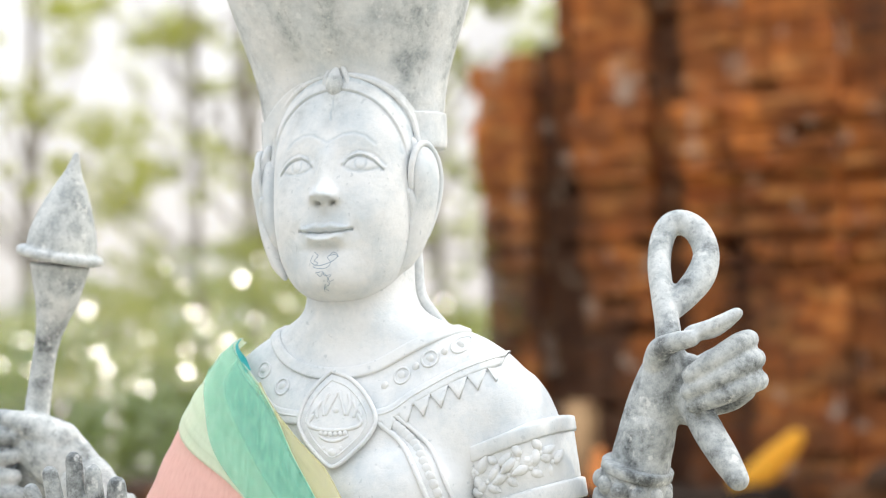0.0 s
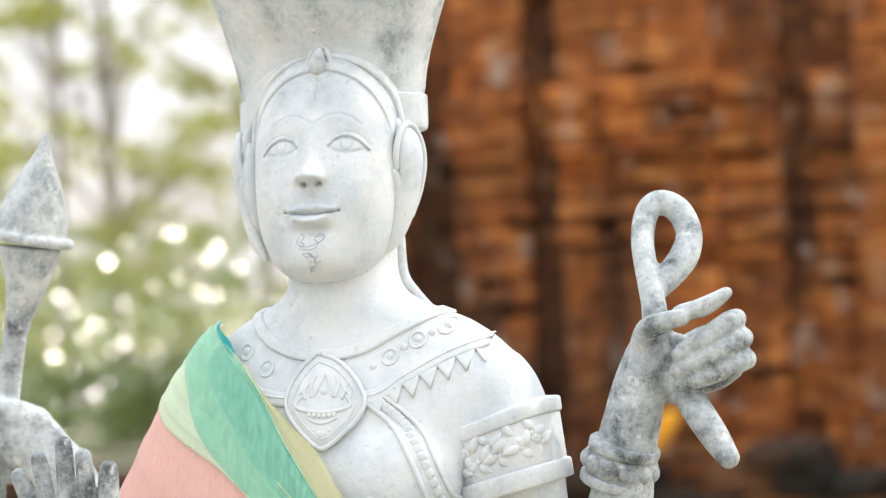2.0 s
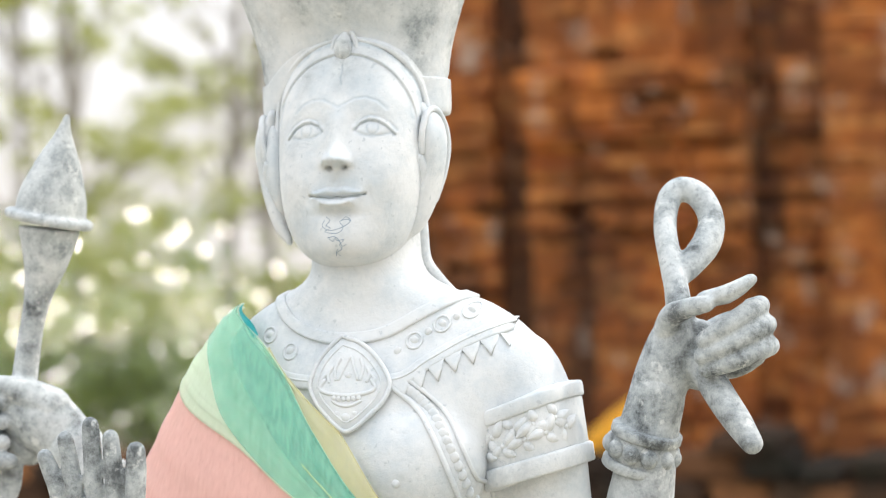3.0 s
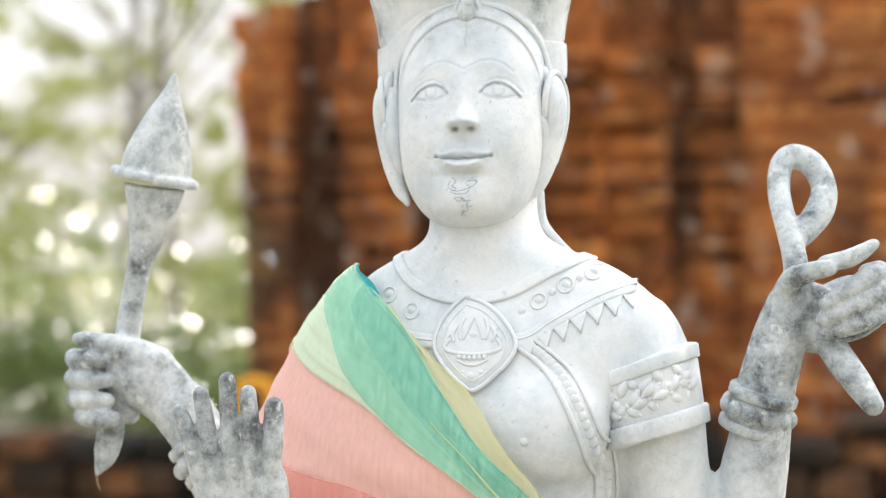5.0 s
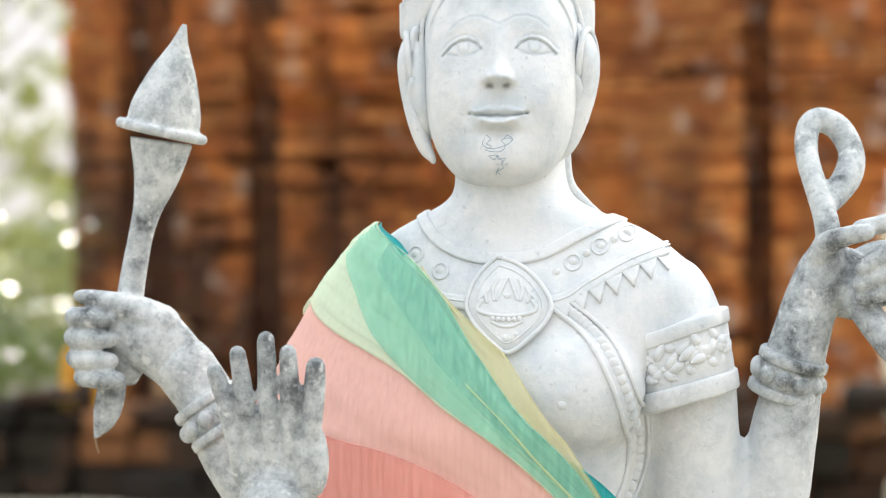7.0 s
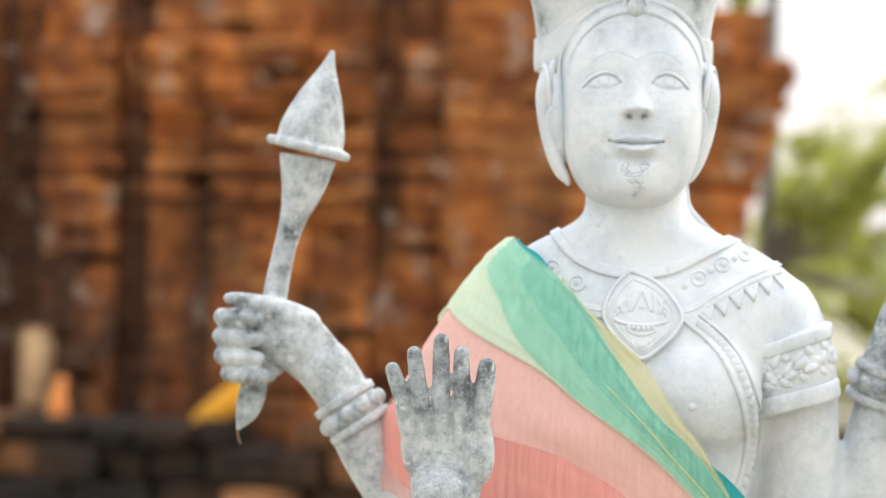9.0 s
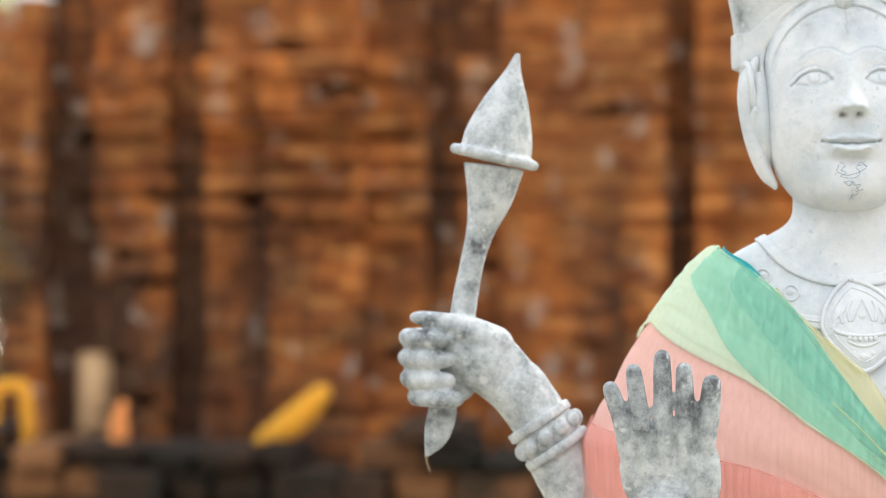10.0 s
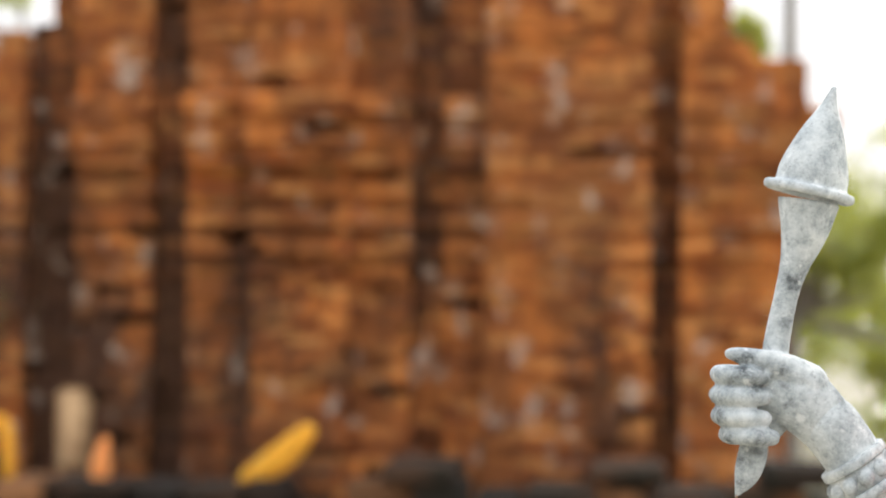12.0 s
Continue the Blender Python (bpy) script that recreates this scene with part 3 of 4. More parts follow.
def mirrored(pts):
    """The same line on both halves of the face: (-x, z) first, then (x, z)."""
    return [[(s * x, z) for x, z in pts] for s in (-1, 1)]


BROWS = mirrored([(0.0, 1.7705), (0.006, 1.7735), (0.016, 1.7782), (0.027, 1.779), (0.038, 1.775), (0.047, 1.767)])
LIDS = mirrored([(0.0165, 1.7475), (0.021, 1.7528), (0.029, 1.7562), (0.037, 1.7558), (0.046, 1.751), (0.0545, 1.742)])
CREASE = mirrored([(0.018, 1.7525), (0.024, 1.7582), (0.032, 1.7608), (0.041, 1.759), (0.049, 1.754), (0.056, 1.746)])
UNDER = mirrored([(0.0175, 1.7462), (0.024, 1.7425), (0.033, 1.7408), (0.042, 1.7412), (0.05, 1.7432)])
LIPS = [(-0.0275, 1.6855), (-0.017, 1.6838), (-0.006, 1.6828), (0.0, 1.6836), (0.006, 1.6828), (0.017, 1.6838), (0.0275, 1.6855)]
BAND_OUT = [(-0.0755, 1.742), (-0.0765, 1.768), (-0.069, 1.794), (-0.055, 1.814), (-0.033, 1.829), (0.0, 1.8365), (0.033, 1.829), (0.055, 1.814), (0.069, 1.794), (0.0765, 1.768), (0.0755, 1.742)]
BAND_IN = [(-0.069, 1.758), (-0.0655, 1.776), (-0.056, 1.796), (-0.041, 1.811), (-0.022, 1.8195), (0.0, 1.822), (0.022, 1.8195), (0.041, 1.811), (0.056, 1.796), (0.0655, 1.776), (0.069, 1.758)]


def carve(x, z):
    """How far the face stands forward of the plain shell at (x, z)."""
    d = 0.0
    side = 1 if x > 0 else -1
    # nose: a soft bridge, a round tip, wings and small nostrils
    if 1.695 < z < 1.79:
        f = min(1.0, max(0.0, (1.778 - z) / 0.062))
        low = min(1.0, max(0.0, (z - 1.708) / 0.0085))
        low = low * low * (3 - 2 * low)
        d += (0.002 + 0.0105 * f) * min(1.0, f * 3) * math.exp(-(x / (0.0085 + 0.0025 * f)) ** 2) * low
        d += 0.0125 * bump2(x, z, 0.0, 1.7205, 0.0085, 0.008) * low
        d += 0.0105 * bump2(x, z, side * 0.0098, 1.7182, 0.0052, 0.0058) * low
        d -= 0.013 * bump2(x, z, side * 0.0072, 1.7125, 0.0038, 0.0024)
        d -= 0.006 * bump2(x, z, side * 0.0082, 1.7142, 0.0028, 0.0018)
    # sockets, eyeballs, cheeks, chin
    d -= 0.0038 * bump2(x, z, side * 0.034, 1.7505, 0.022, 0.0135)
    d -= 0.0016 * bump2(x, z, side * 0.017, 1.7515, 0.007, 0.011)
    d += 0.0032 * bump2(x, z, side * 0.0355, 1.748, 0.014, 0.0075)
    d += 0.0045 * bump2(x, z, side * 0.045, 1.702, 0.024, 0.026)
    d += 0.003 * bump2(x, z, 0.0, 1.685, 0.034, 0.017)
    d += 0.0055 * bump2(x, z, 0.0, 1.645, 0.024, 0.016)
    if z > 1.73:
        q = math.hypot((x - side * 0.034), (z - 1.7485))
        if q < 0.012 and z < 1.7545:
            d -= 0.001 * math.exp(-((q - 0.0056) / 0.0009) ** 2)
        d += 0.0006 * ridge(x, z, [(px, pz - 0.002) for px, pz in BROWS[side > 0]], 0.004)
        d -= 0.0008 * ridge(x, z, BROWS[side > 0], 0.0011)
        d += 0.0018 * ridge(x, z, [(px, pz + 0.0022) for px, pz in LIDS[side > 0]], 0.002)
        d -= 0.0024 * ridge(x, z, [(px, pz - 0.0008) for px, pz in LIDS[side > 0]], 0.001)
        d -= 0.0014 * ridge(x, z, CREASE[side > 0], 0.0011)
        d -= 0.0012 * ridge(x, z, UNDER[side > 0], 0.0011)
        # the hair band: a smooth raised field between two arches
        if z > 1.755:
            r_out = math.hypot(x / 0.0785, max(0.0, z - 1.752) / 0.0865)
            r_in = math.hypot(x / 0.0715, max(0.0, z - 1.748) / 0.0745)
            if r_in > 1.0:
                d += 0.0022 * min(1.0, (r_in - 1.0) / 0.025)
            d -= 0.0012 * math.exp(-((r_in - 0.995) / 0.013) ** 2)
            d -= 0.003 * math.exp(-((r_out - 1.0) / 0.014) ** 2)
        d -= 0.0012 * ridge(x, z, [(0.0, 1.812), (0.001, 1.806), (-0.0006, 1.80), (0.001, 1.792)], 0.0008)
    elif z < 1.71:
        d += 0.0042 * ridge(x, z, [(-0.023, 1.6865), (-0.008, 1.6895), (0.0, 1.6882), (0.008, 1.6895), (0.023, 1.6865)], 0.0034)
        d += 0.0082 * ridge(x, z, [(-0.0145, 1.679), (-0.006, 1.6766), (0.006, 1.6766), (0.0145, 1.679)], 0.0044)
        d -= 0.006 * ridge(x, z, LIPS, 0.0013)
        d -= 0.0012 * ridge(x, z, [(-0.023, 1.6895), (-0.008, 1.6935), (0.0, 1.6922), (0.008, 1.6935), (0.023, 1.6895)], 0.0012)
        d -= 0.0042 * bump2(x, z, 0.0, 1.6672, 0.02, 0.0045)
        d -= 0.0022 * bump2(x, z, 0.0, 1.6985, 0.0035, 0.005)
        d -= 0.002 * bump2(x, z, side * 0.031, 1.684, 0.005, 0.008)
    return d


SECS = [(1.615, 0.014, 0.02, 0.052), (1.621, 0.033, 0.038, 0.047), (1.631, 0.0475, 0.052, 0.047), (1.648, 0.0605, 0.058, 0.051), (1.67, 0.0695, 0.062, 0.056), (1.70, 0.0742, 0.064, 0.06), (1.74, 0.0762, 0.064, 0.066),
        (1.775, 0.0762, 0.064, 0.076), (1.80, 0.0735, 0.063, 0.086), (1.83, 0.063, 0.059, 0.098), (1.86, 0.045, 0.05, 0.108)]
head = bmesh.new()
rings, drawn = [], []
DRAWN = [(line, 0.0013, 0.6) for line in BROWS] + [(line, 0.0012, 1.0) for line in LIDS] + [(line, 0.0012, 0.6) for line in CREASE] + [(arc(s * 0.034, 1.7485, 0.0056, 0.0056, 150, 390, 13), 0.0009, 0.6) for s in (-1, 1)] + [(line, 0.0013, 0.7) for line in UNDER] + [
    (LIPS, 0.0011, 0.9), ([(-0.022, 1.6868), (-0.008, 1.689), (0.008, 1.689), (0.022, 1.6868)], 0.003, 0.5), (BAND_IN, 0.0016, 0.55), (BAND_OUT, 0.0026, 0.9),
    # first entry: shade painted below the lower lip; second: forehead crack
    ([(-0.008, 1.671), (0.009, 1.671)], 0.004, 0.35), ([(0.0, 1.812), (0.001, 1.806), (-0.0006, 1.80), (0.001, 1.792)], 0.0009, 0.8)]
for z, rx, ry, cy in spline([(a, b, c, d) for a, b, c, d in SECS], 26):
    ring = []
    for k in range(280):
        u = k / 280 * 2 * math.pi
        a = -math.pi / 2 + u - 0.62 * math.sin(u)
        c, s = math.cos(a), math.sin(a)
        x = rx * math.copysign(abs(c) ** (2 / 2.25), c)
        y = cy + ry * math.copysign(abs(s) ** (2 / 2.25), s)
        if s < -0.15:
            y -= carve(x, z) * min(1.0, (-s - 0.15) / 0.3)
        drawn.append(max(f * ridge(x, z, line, w) for line, w, f in DRAWN) if s < -0.05 else 0.0)
        ring.append(Vector((x + 0.002 - 0.11 * y, y, z)))
    rings.append(ring)
skin(head, rings)
ink_layer = head.verts.layers.float.new("drawn")
head.verts.ensure_lookup_table()
for v, f in zip(head.verts, drawn):
    v[ink_layer] = f

extra = bmesh.new()
extra.verts.layers.float.new("drawn")
# long ears
for s in (-1, 1):
    cx = -0.0095
    ear = [(0.08, 0.086, 1.767, 0.008), (0.0855, 0.09, 1.752, 0.019), (0.087, 0.092, 1.735, 0.0225), (0.085, 0.092, 1.71, 0.02), (0.0785, 0.088, 1.682, 0.018), (0.071, 0.082, 1.66, 0.013), (0.062, 0.076, 1.646, 0.006)]
    tube(extra, [(s * x + cx, y - 0.026, z, r) for x, y, z, r in ear], 6, 20, 0.5, (1, 0, 0))
    rim = [(0.0815, 0.07, 1.725), (0.0835, 0.068, 1.745), (0.0865, 0.076, 1.763), (0.09, 0.092, 1.767), (0.0935, 0.108, 1.752), (0.094, 0.113, 1.73), (0.0905, 0.109, 1.705), (0.084, 0.1, 1.68)]
    tube(extra, [(s * x + cx, y - 0.026, z, 0.0032) for x, y, z in rim], 5, 10)
    tube(extra, [(s * x + cx, y - 0.026, z, 0.0045) for x, y, z in ((0.088, 0.083, 1.752), (0.0895, 0.094, 1.738), (0.0885, 0.094, 1.715), (0.084, 0.086, 1.7))], 5, 10)
    tube(extra, [(s * x + cx, y - 0.026, z, r) for x, y, z, r in ((0.0785, 0.07, 1.72, 0.005), (0.08, 0.074, 1.71, 0.006), (0.0775, 0.078, 1.695, 0.007))], 4, 10)
    ball(extra, (s * 0.073 + cx, 0.062, 1.712), (0.013, 0.024, 0.05), (0, s * 6, 0))
# ribbon behind the ear down to the shoulder
tube(extra, [(0.046, 0.105, 1.69, 0.008), (0.05, 0.1, 1.65, 0.007), (0.055, 0.096, 1.622, 0.006), (0.07, 0.09, 1.604, 0.005), (0.09, 0.082, 1.588, 0.003)], 5, 10)
# crown: flared, fluted, with a rim over the ears
rings = []
for z, r, cy in spline([(1.766, 0.088, 0.106), (1.768, 0.0938, 0.106), (1.795, 0.0945, 0.106), (1.8, 0.094, 0.106), (1.802, 0.0915, 0.106), (1.84, 0.0975, 0.106), (1.92, 0.121, 0.106), (2.0, 0.14, 0.106), (2.08, 0.151, 0.106),
                        (2.13, 0.14, 0.106), (2.17, 0.1, 0.106), (2.2, 0.04, 0.106), (2.21, 0.004, 0.106)], 5):
    ring = []
    for k in range(120):
        a = 2 * math.pi * k / 120
        flute = 1 + (0.012 * abs(math.sin(5 * a + 0.3)) if 1.805 < z < 2.1 else 0)
        ry = r * (0.76 + 0.17 * min(1.0, max(0.0, (z - 1.86) / 0.1))) * flute
        brow = min(1.0, max(0.0, -math.sin(a) - 0.6) / 0.35)
        low = 1.768 + 0.05 * brow
        zz = z if z > 1.86 else 1.86 - (1.86 - z) * (1.86 - low) / 0.092
        q = 1.0 if z > 1.86 else 1.0 - (0.03 + 0.1 * (1.86 - z) / 0.092) * brow
        ring.append(Vector((-0.0165 + 1.025 * r * q * flute * math.cos(a), cy + ry * q * math.sin(a), zz)))
    rings.append(ring)
skin(extra, rings)
# the hair band's outer bead, a short lock before each ear, and the jewel
def brow_pt(x, z, out):
    """A place on the plain shell of the face at (x, z), moved out of it."""
    _, rx, ry, cy = min(spline(SECS, 8), key=lambda q: abs(q[0] - z))
    u = min(0.985, abs(x) / rx)
    y = cy - ry * (1 - u ** 2.25) ** (1 / 2.25)
    n = Vector((x / rx, (y - cy) / ry, 0)).normalized()
    return Vector((x + 0.002 - 0.11 * y, y, z)) + n * out


tube(extra, [(*brow_pt(x * 1.01, z + 0.002, 0.001), 0.0028) for x, z in BAND_OUT], 6, 10)
tube(extra, [(*brow_pt(0.0755, z, 0.0), r) for z, r in ((1.765, 0.0036), (1.748, 0.0038), (1.736, 0.0032), (1.724, 0.0016))], 5, 10)
jx, jy = -0.002, 0.036
tube(extra, [(jx, jy + 0.0005, 1.8165, 0.0035), (jx, jy - 0.0015, 1.8255, 0.0088), (jx, jy, 1.8345, 0.008), (jx, jy + 0.006, 1.846, 0.002)], 5, 14, 0.6)
for side in (-1, 1):
    tube(extra, [(jx + side * 0.006, jy + 0.002, 1.815, 0.0022), (jx + side * 0.0125, jy + 0.003, 1.826, 0.0028), (jx + side * 0.009, jy + 0.005, 1.84, 0.0028), (jx + side * 0.002, jy + 0.008, 1.851, 0.002)], 5, 8)

# ---- carved relief on chest, sleeve and wrists ----
from mathutils.bvhtree import BVHTree
SURF = BVHTree.FromBMesh(torso)


def on(x, z, lift=0.0, sleeve=False):
    """The place on the front of the body at (x, z)."""
    hit = SURF.ray_cast(Vector((x, -0.6, z)), Vector((0, 1, 0)))
    if hit[0] is None:
        n = SURF.find_nearest(Vector((x, 0.08, z)))
        return n[0] + n[1] * lift
    return hit[0] + hit[1] * lift


def raised(pts, r, lift=0.0, seg=8, flat=1.0, n=6):
    """A rounded bead of relief along (x, z) points."""
    q = [(*on(p[0], p[1], lift), r) for p in spline([(x, z) for x, z in pts], n)]
    tube(extra, q, 1, seg, flat)


def plate(outline, thick, lift):
    """A flat raised field laid on the body, bounded by (x, z) points."""
    q = [tuple(p) for p in spline(list(outline) + [outline[0]], 4)][:-1]
    cx, cz = sum(p[0] for p in q) / len(q), sum(p[1] for p in q) / len(q)
    top = []
    for f in (1.0, 0.94, 0.6, 0.3, 0.02):
        h = thick * (0.0 if f == 1.0 else 1.0) + lift
        top.append([on(cx + (x - cx) * f, cz + (z - cz) * f, h) for x, z in q])
    low = [on(x, z, -0.006) for x, z in q]
    skin(extra, [low] + top)


def strip(pts, width, high):
    """A flat raised strip with crisp edges along (x, z) points on the body."""
    q = spline(pts, 8)
    rings = []
    for i, p in enumerate(q):
        t = q[min(i + 1, len(q) - 1)] - q[max(i - 1, 0)]
        t = t / math.hypot(*t)
        n = np.array((-t[1], t[0]))
        prof = ((-0.5, -0.004), (-0.5, high * 0.6), (-0.44, high * 0.95), (-0.3, high), (0.3, high), (0.44, high * 0.95), (0.5, high * 0.6), (0.5, -0.004))
        rings.append([on(*(p + n * width * f), h) for f, h in prof])
    skin(extra, rings)


# collar: flat inner and outer strips
INNER = [(-0.086, 1.594), (-0.06, 1.566), (-0.03, 1.552), (0.004, 1.548), (0.04, 1.553), (0.075, 1.571), (0.112, 1.59)]
OUTER = [(-0.115, 1.556), (-0.08, 1.53), (-0.045, 1.512), (0.05, 1.51), (0.085, 1.528), (0.12, 1.548), (0.152, 1.561)]
strip(INNER, 0.0115, 0.0034)
strip([(x * 1.015, z - 0.003) for x, z in OUTER], 0.0135, 0.0034)
raised([(x * 1.015, z - 0.002) for x, z in OUTER], 0.0013, 0.003)
for x, z in ((-0.056, 1.537), (-0.083, 1.553), (0.07, 1.545), (0.094, 1.56), (0.118, 1.572)):
    ring_pts = [(x + 0.0075 * math.cos(a * math.pi / 6), z + 0.0075 * math.sin(a * math.pi / 6)) for a in range(13)]
    raised(ring_pts, 0.0013, 0.0003, 6, n=1)
    ball(extra, on(x, z, -0.0006), (0.0046, 0.0022, 0.0046))
for x, z in ((0.055, 1.536), (0.082, 1.553), (0.106, 1.566)):
    ball(extra, on(x, z), (0.0035, 0.0025, 0.0045), (0, 30, 0))
# pointed fringe below the collar
for k in range(7):
    x = 0.0625 + 0.0152 * k
    z = 1.5045 + 0.0076 * k
    tri = [on(x - 0.0084, z + 0.001, 0.0), on(x + 0.0084, z + 0.008, 0.0), on(x + 0.0045, z - 0.0135, 0.0)]
    mid = (tri[0] + tri[1] + tri[2]) / 3
    n = Vector((0.1, -1, 0.25)).normalized()
    skin(extra, [[p - n * 0.004 for p in tri], [p + n * 0.0022 for p in tri], [mid + (p - mid) * 0.85 + n * 0.0034 for p in tri], [mid + (p - mid) * 0.4 + n * 0.0036 for p in tri]])
# pendant: a pointed drop with carved scrolls
DROP = [(-0.001, 1.549), (0.02, 1.5415), (0.04, 1.5255), (0.0525, 1.505), (0.047, 1.488), (0.033, 1.4735), (0.021, 1.464), (0.012, 1.461), (0.003, 1.4665), (-0.009, 1.477), (-0.02, 1.489), (-0.027, 1.504), (-0.0225, 1.523), (-0.0125, 1.538)]
plate(DROP, 0.0035, 0.0015)
raised(DROP + DROP[:1], 0.0023, 0.0046)
raised([(0.012 + (x - 0.012) * 0.8, 1.505 + (z - 1.505) * 0.8) for x, z in DROP + DROP[:1]], 0.0011, 0.0048, 6)
for side in (-1, 1):
    for dx, z0, z1 in ((0.0125, 1.509, 1.527), (0.019, 1.507, 1.52), (0.025, 1.505, 1.513)):
        raised([(0.0115 + side * dx, z0), (0.0115 + side * (dx + 0.0015), (z0 + z1) / 2), (0.0115 + side * (dx - 0.002), z1)], 0.002, 0.0046)
raised([(0.002, 1.509), (0.0075, 1.522), (0.0115, 1.529), (0.0155, 1.522), (0.021, 1.509)], 0.0017, 0.0048)
raised([(-0.012, 1.508), (-0.016, 1.501), (-0.009, 1.4965), (0.0115, 1.494), (0.032, 1.4965), (0.039, 1.501), (0.035, 1.508)], 0.0021, 0.0048)
raised([(-0.002, 1.489), (0.005, 1.4855), (0.012, 1.4845), (0.019, 1.4855), (0.026, 1.489)], 0.0017, 0.0048)
for x, z, r in ((0.012, 1.4735, 0.0046), (0.003, 1.4775, 0.0026), (0.021, 1.4775, 0.0026), (0.0115, 1.512, 0.0035)):
    ball(extra, on(x, z, 0.0045), (r, r * 0.5, r))
for k in range(6):
    ball(extra, on(-0.001 + 0.005 * k, 1.4915 - 0.0008 * math.sin(k * 0.63), 0.0055), (0.0026, 0.0018, 0.0026))
# chain from the pendant round the breast, of small links
CHAIN = [(0.054, 1.502), (0.074, 1.487), (0.092, 1.468), (0.107, 1.442), (0.118, 1.41), (0.121, 1.375), (0.116, 1.34), (0.1, 1.3)]
raised(CHAIN, 0.0028, 0.001)
raised([(x + 0.016, z + 0.006) for x, z in CHAIN], 0.0024, 0.001)
for i, (x, z) in enumerate(spline(CHAIN, 4)):
    ball(extra, on(x + 0.008, z + 0.003, 0.0005), (0.0058, 0.002, 0.0055), (0, 40 if i % 2 else 20, 0))
ball(extra, on(0.066, 1.4145), (0.0042, 0.0022, 0.0042))
# sleeve: two bands with leaf scrolls between
def sleeve_pt(a, z, g):
    c, s = math.sin(a), -math.cos(a)
    lean = (1.46 - z) * 0.12
    y = math.copysign((1 - abs(c) ** 2.7) ** (1 / 2.7), s)
    return Vector((0.1655 + lean + (0.049 + g) * c, 0.072 + (0.064 + g) * y, z))


def cuff(z_in, z_out, height, grow):
    """A flat band round the upper arm, higher on its outer side."""
    rings = []
    for dz, g in ((0, -0.012), (0.0001, grow), (0.0008, grow + 0.0018), (0.0026, grow + 0.0025), (height - 0.0026, grow + 0.0025), (height - 0.0008, grow + 0.0018), (height - 0.0001, grow), (height, -0.012)):
        rings.append([sleeve_pt(2 * math.pi * k / 64, z_in + (z_out - z_in) * (math.sin(2 * math.pi * k / 64) + 1) / 2 + dz, g) for k in range(64)])
    skin(extra, rings)


cuff(1.455, 1.487, 0.015, -0.0012)
cuff(1.412, 1.442, 0.046, -0.0036)
cuff(1.398, 1.424, 0.019, 0.0004)
rng = random.Random(3)
for k in range(11):
    a = -1.2 + 0.235 * k
    c, s = math.sin(a), -math.cos(a)
    z = 1.4405 + 0.0285 * (c + 1) / 2 + (0.006 if k % 2 else -0.005)
    p = sleeve_pt(a, z - 0.002, -0.0012)
    t = Vector((math.cos(a), math.sin(a), 0.3)).normalized()
    nrm = Vector((c, s, 0))
    # a curled stem and three to four broad leaves
    turn = rng.uniform(0, 6.3)
    for j in range(3 + k % 2):
        b = turn + 1.9 * j + rng.uniform(-0.3, 0.3)
        d = t * math.cos(b) + Vector((0, 0, 1)) * math.sin(b)
        e = t * math.cos(b + 0.6) + Vector((0, 0, 1)) * math.sin(b + 0.6)
        tube(extra, [(*(p + d * 0.001 - nrm * 0.0018), 0.002), (*(p + d * 0.006 - nrm * 0.0022), 0.0052), (*(p + d * 0.009 + e * 0.004 - nrm * 0.0024), 0.0046), (*(p + d * 0.011 + e * 0.008 - nrm * 0.002), 0.0012)], 4, 9)
    ball(extra, p - nrm * 0.001, (0.003, 0.003, 0.003))
# bracelets: two cuffs with a row of beads
def bracelet(c, axis, r, h, beads):
    m = Matrix.Translation(c) @ Vector(axis).to_track_quat("Z", "Y").to_matrix().to_4x4()
    loop = lambda zz, q: [m @ Vector((q * math.cos(2 * math.pi * k / 40), q * 0.92 * math.sin(2 * math.pi * k / 40), zz)) for k in range(40)]
    for z, rr in ((-h, r * 1.02), (h, r)):
        prof = [(z - 0.0055, rr - 0.006), (z - 0.005, rr + 0.0035), (z - 0.0035, rr + 0.005), (z + 0.0035, rr + 0.005), (z + 0.005, rr + 0.0035), (z + 0.0055, rr - 0.006)]
        skin(extra, [loop(zz, q) for zz, q in prof])
    skin(extra, [loop(zz, q) for zz, q in ((-h, r - 0.005), (-h, r + 0.0015), (h, r + 0.0015), (h, r - 0.005))])
    for k in range(beads):
        a = 2 * math.pi * k / beads
        c2 = m @ Vector(((r + 0.001) * math.cos(a), (r + 0.001) * 0.92 * math.sin(a), 0))
        ball(extra, c2, (0.0085, 0.0085, 0.0095))


bracelet((0.2665, 0.1, 1.434), (0.34, -0.12, 1), 0.0315, 0.0165, 11)
bracelet((-0.302, 0.09, 1.39), (-0.55, 0, 0.83), 0.0345, 0.0165, 11)
# a bent wire end below the staff
tube(extra, [(-0.429, 0.09, 1.368, 0.0012), (-0.428, 0.089, 1.36, 0.0011), (-0.425, 0.088, 1.352, 0.0009)], 4, 6, mat=2)
# a faded scrawl on the chin
FACE_SURF = BVHTree.FromBMesh(head)


def scrawl(pts):
    q = []
    for x, z in spline(pts, 3):
        h = FACE_SURF.ray_cast(Vector((x, -0.6, z)), Vector((0, 1, 0)))
        q.append((*(h[0] + h[1] * 0.0001), 0.00032))
    tube(extra, q, 1, 5, mat=1)


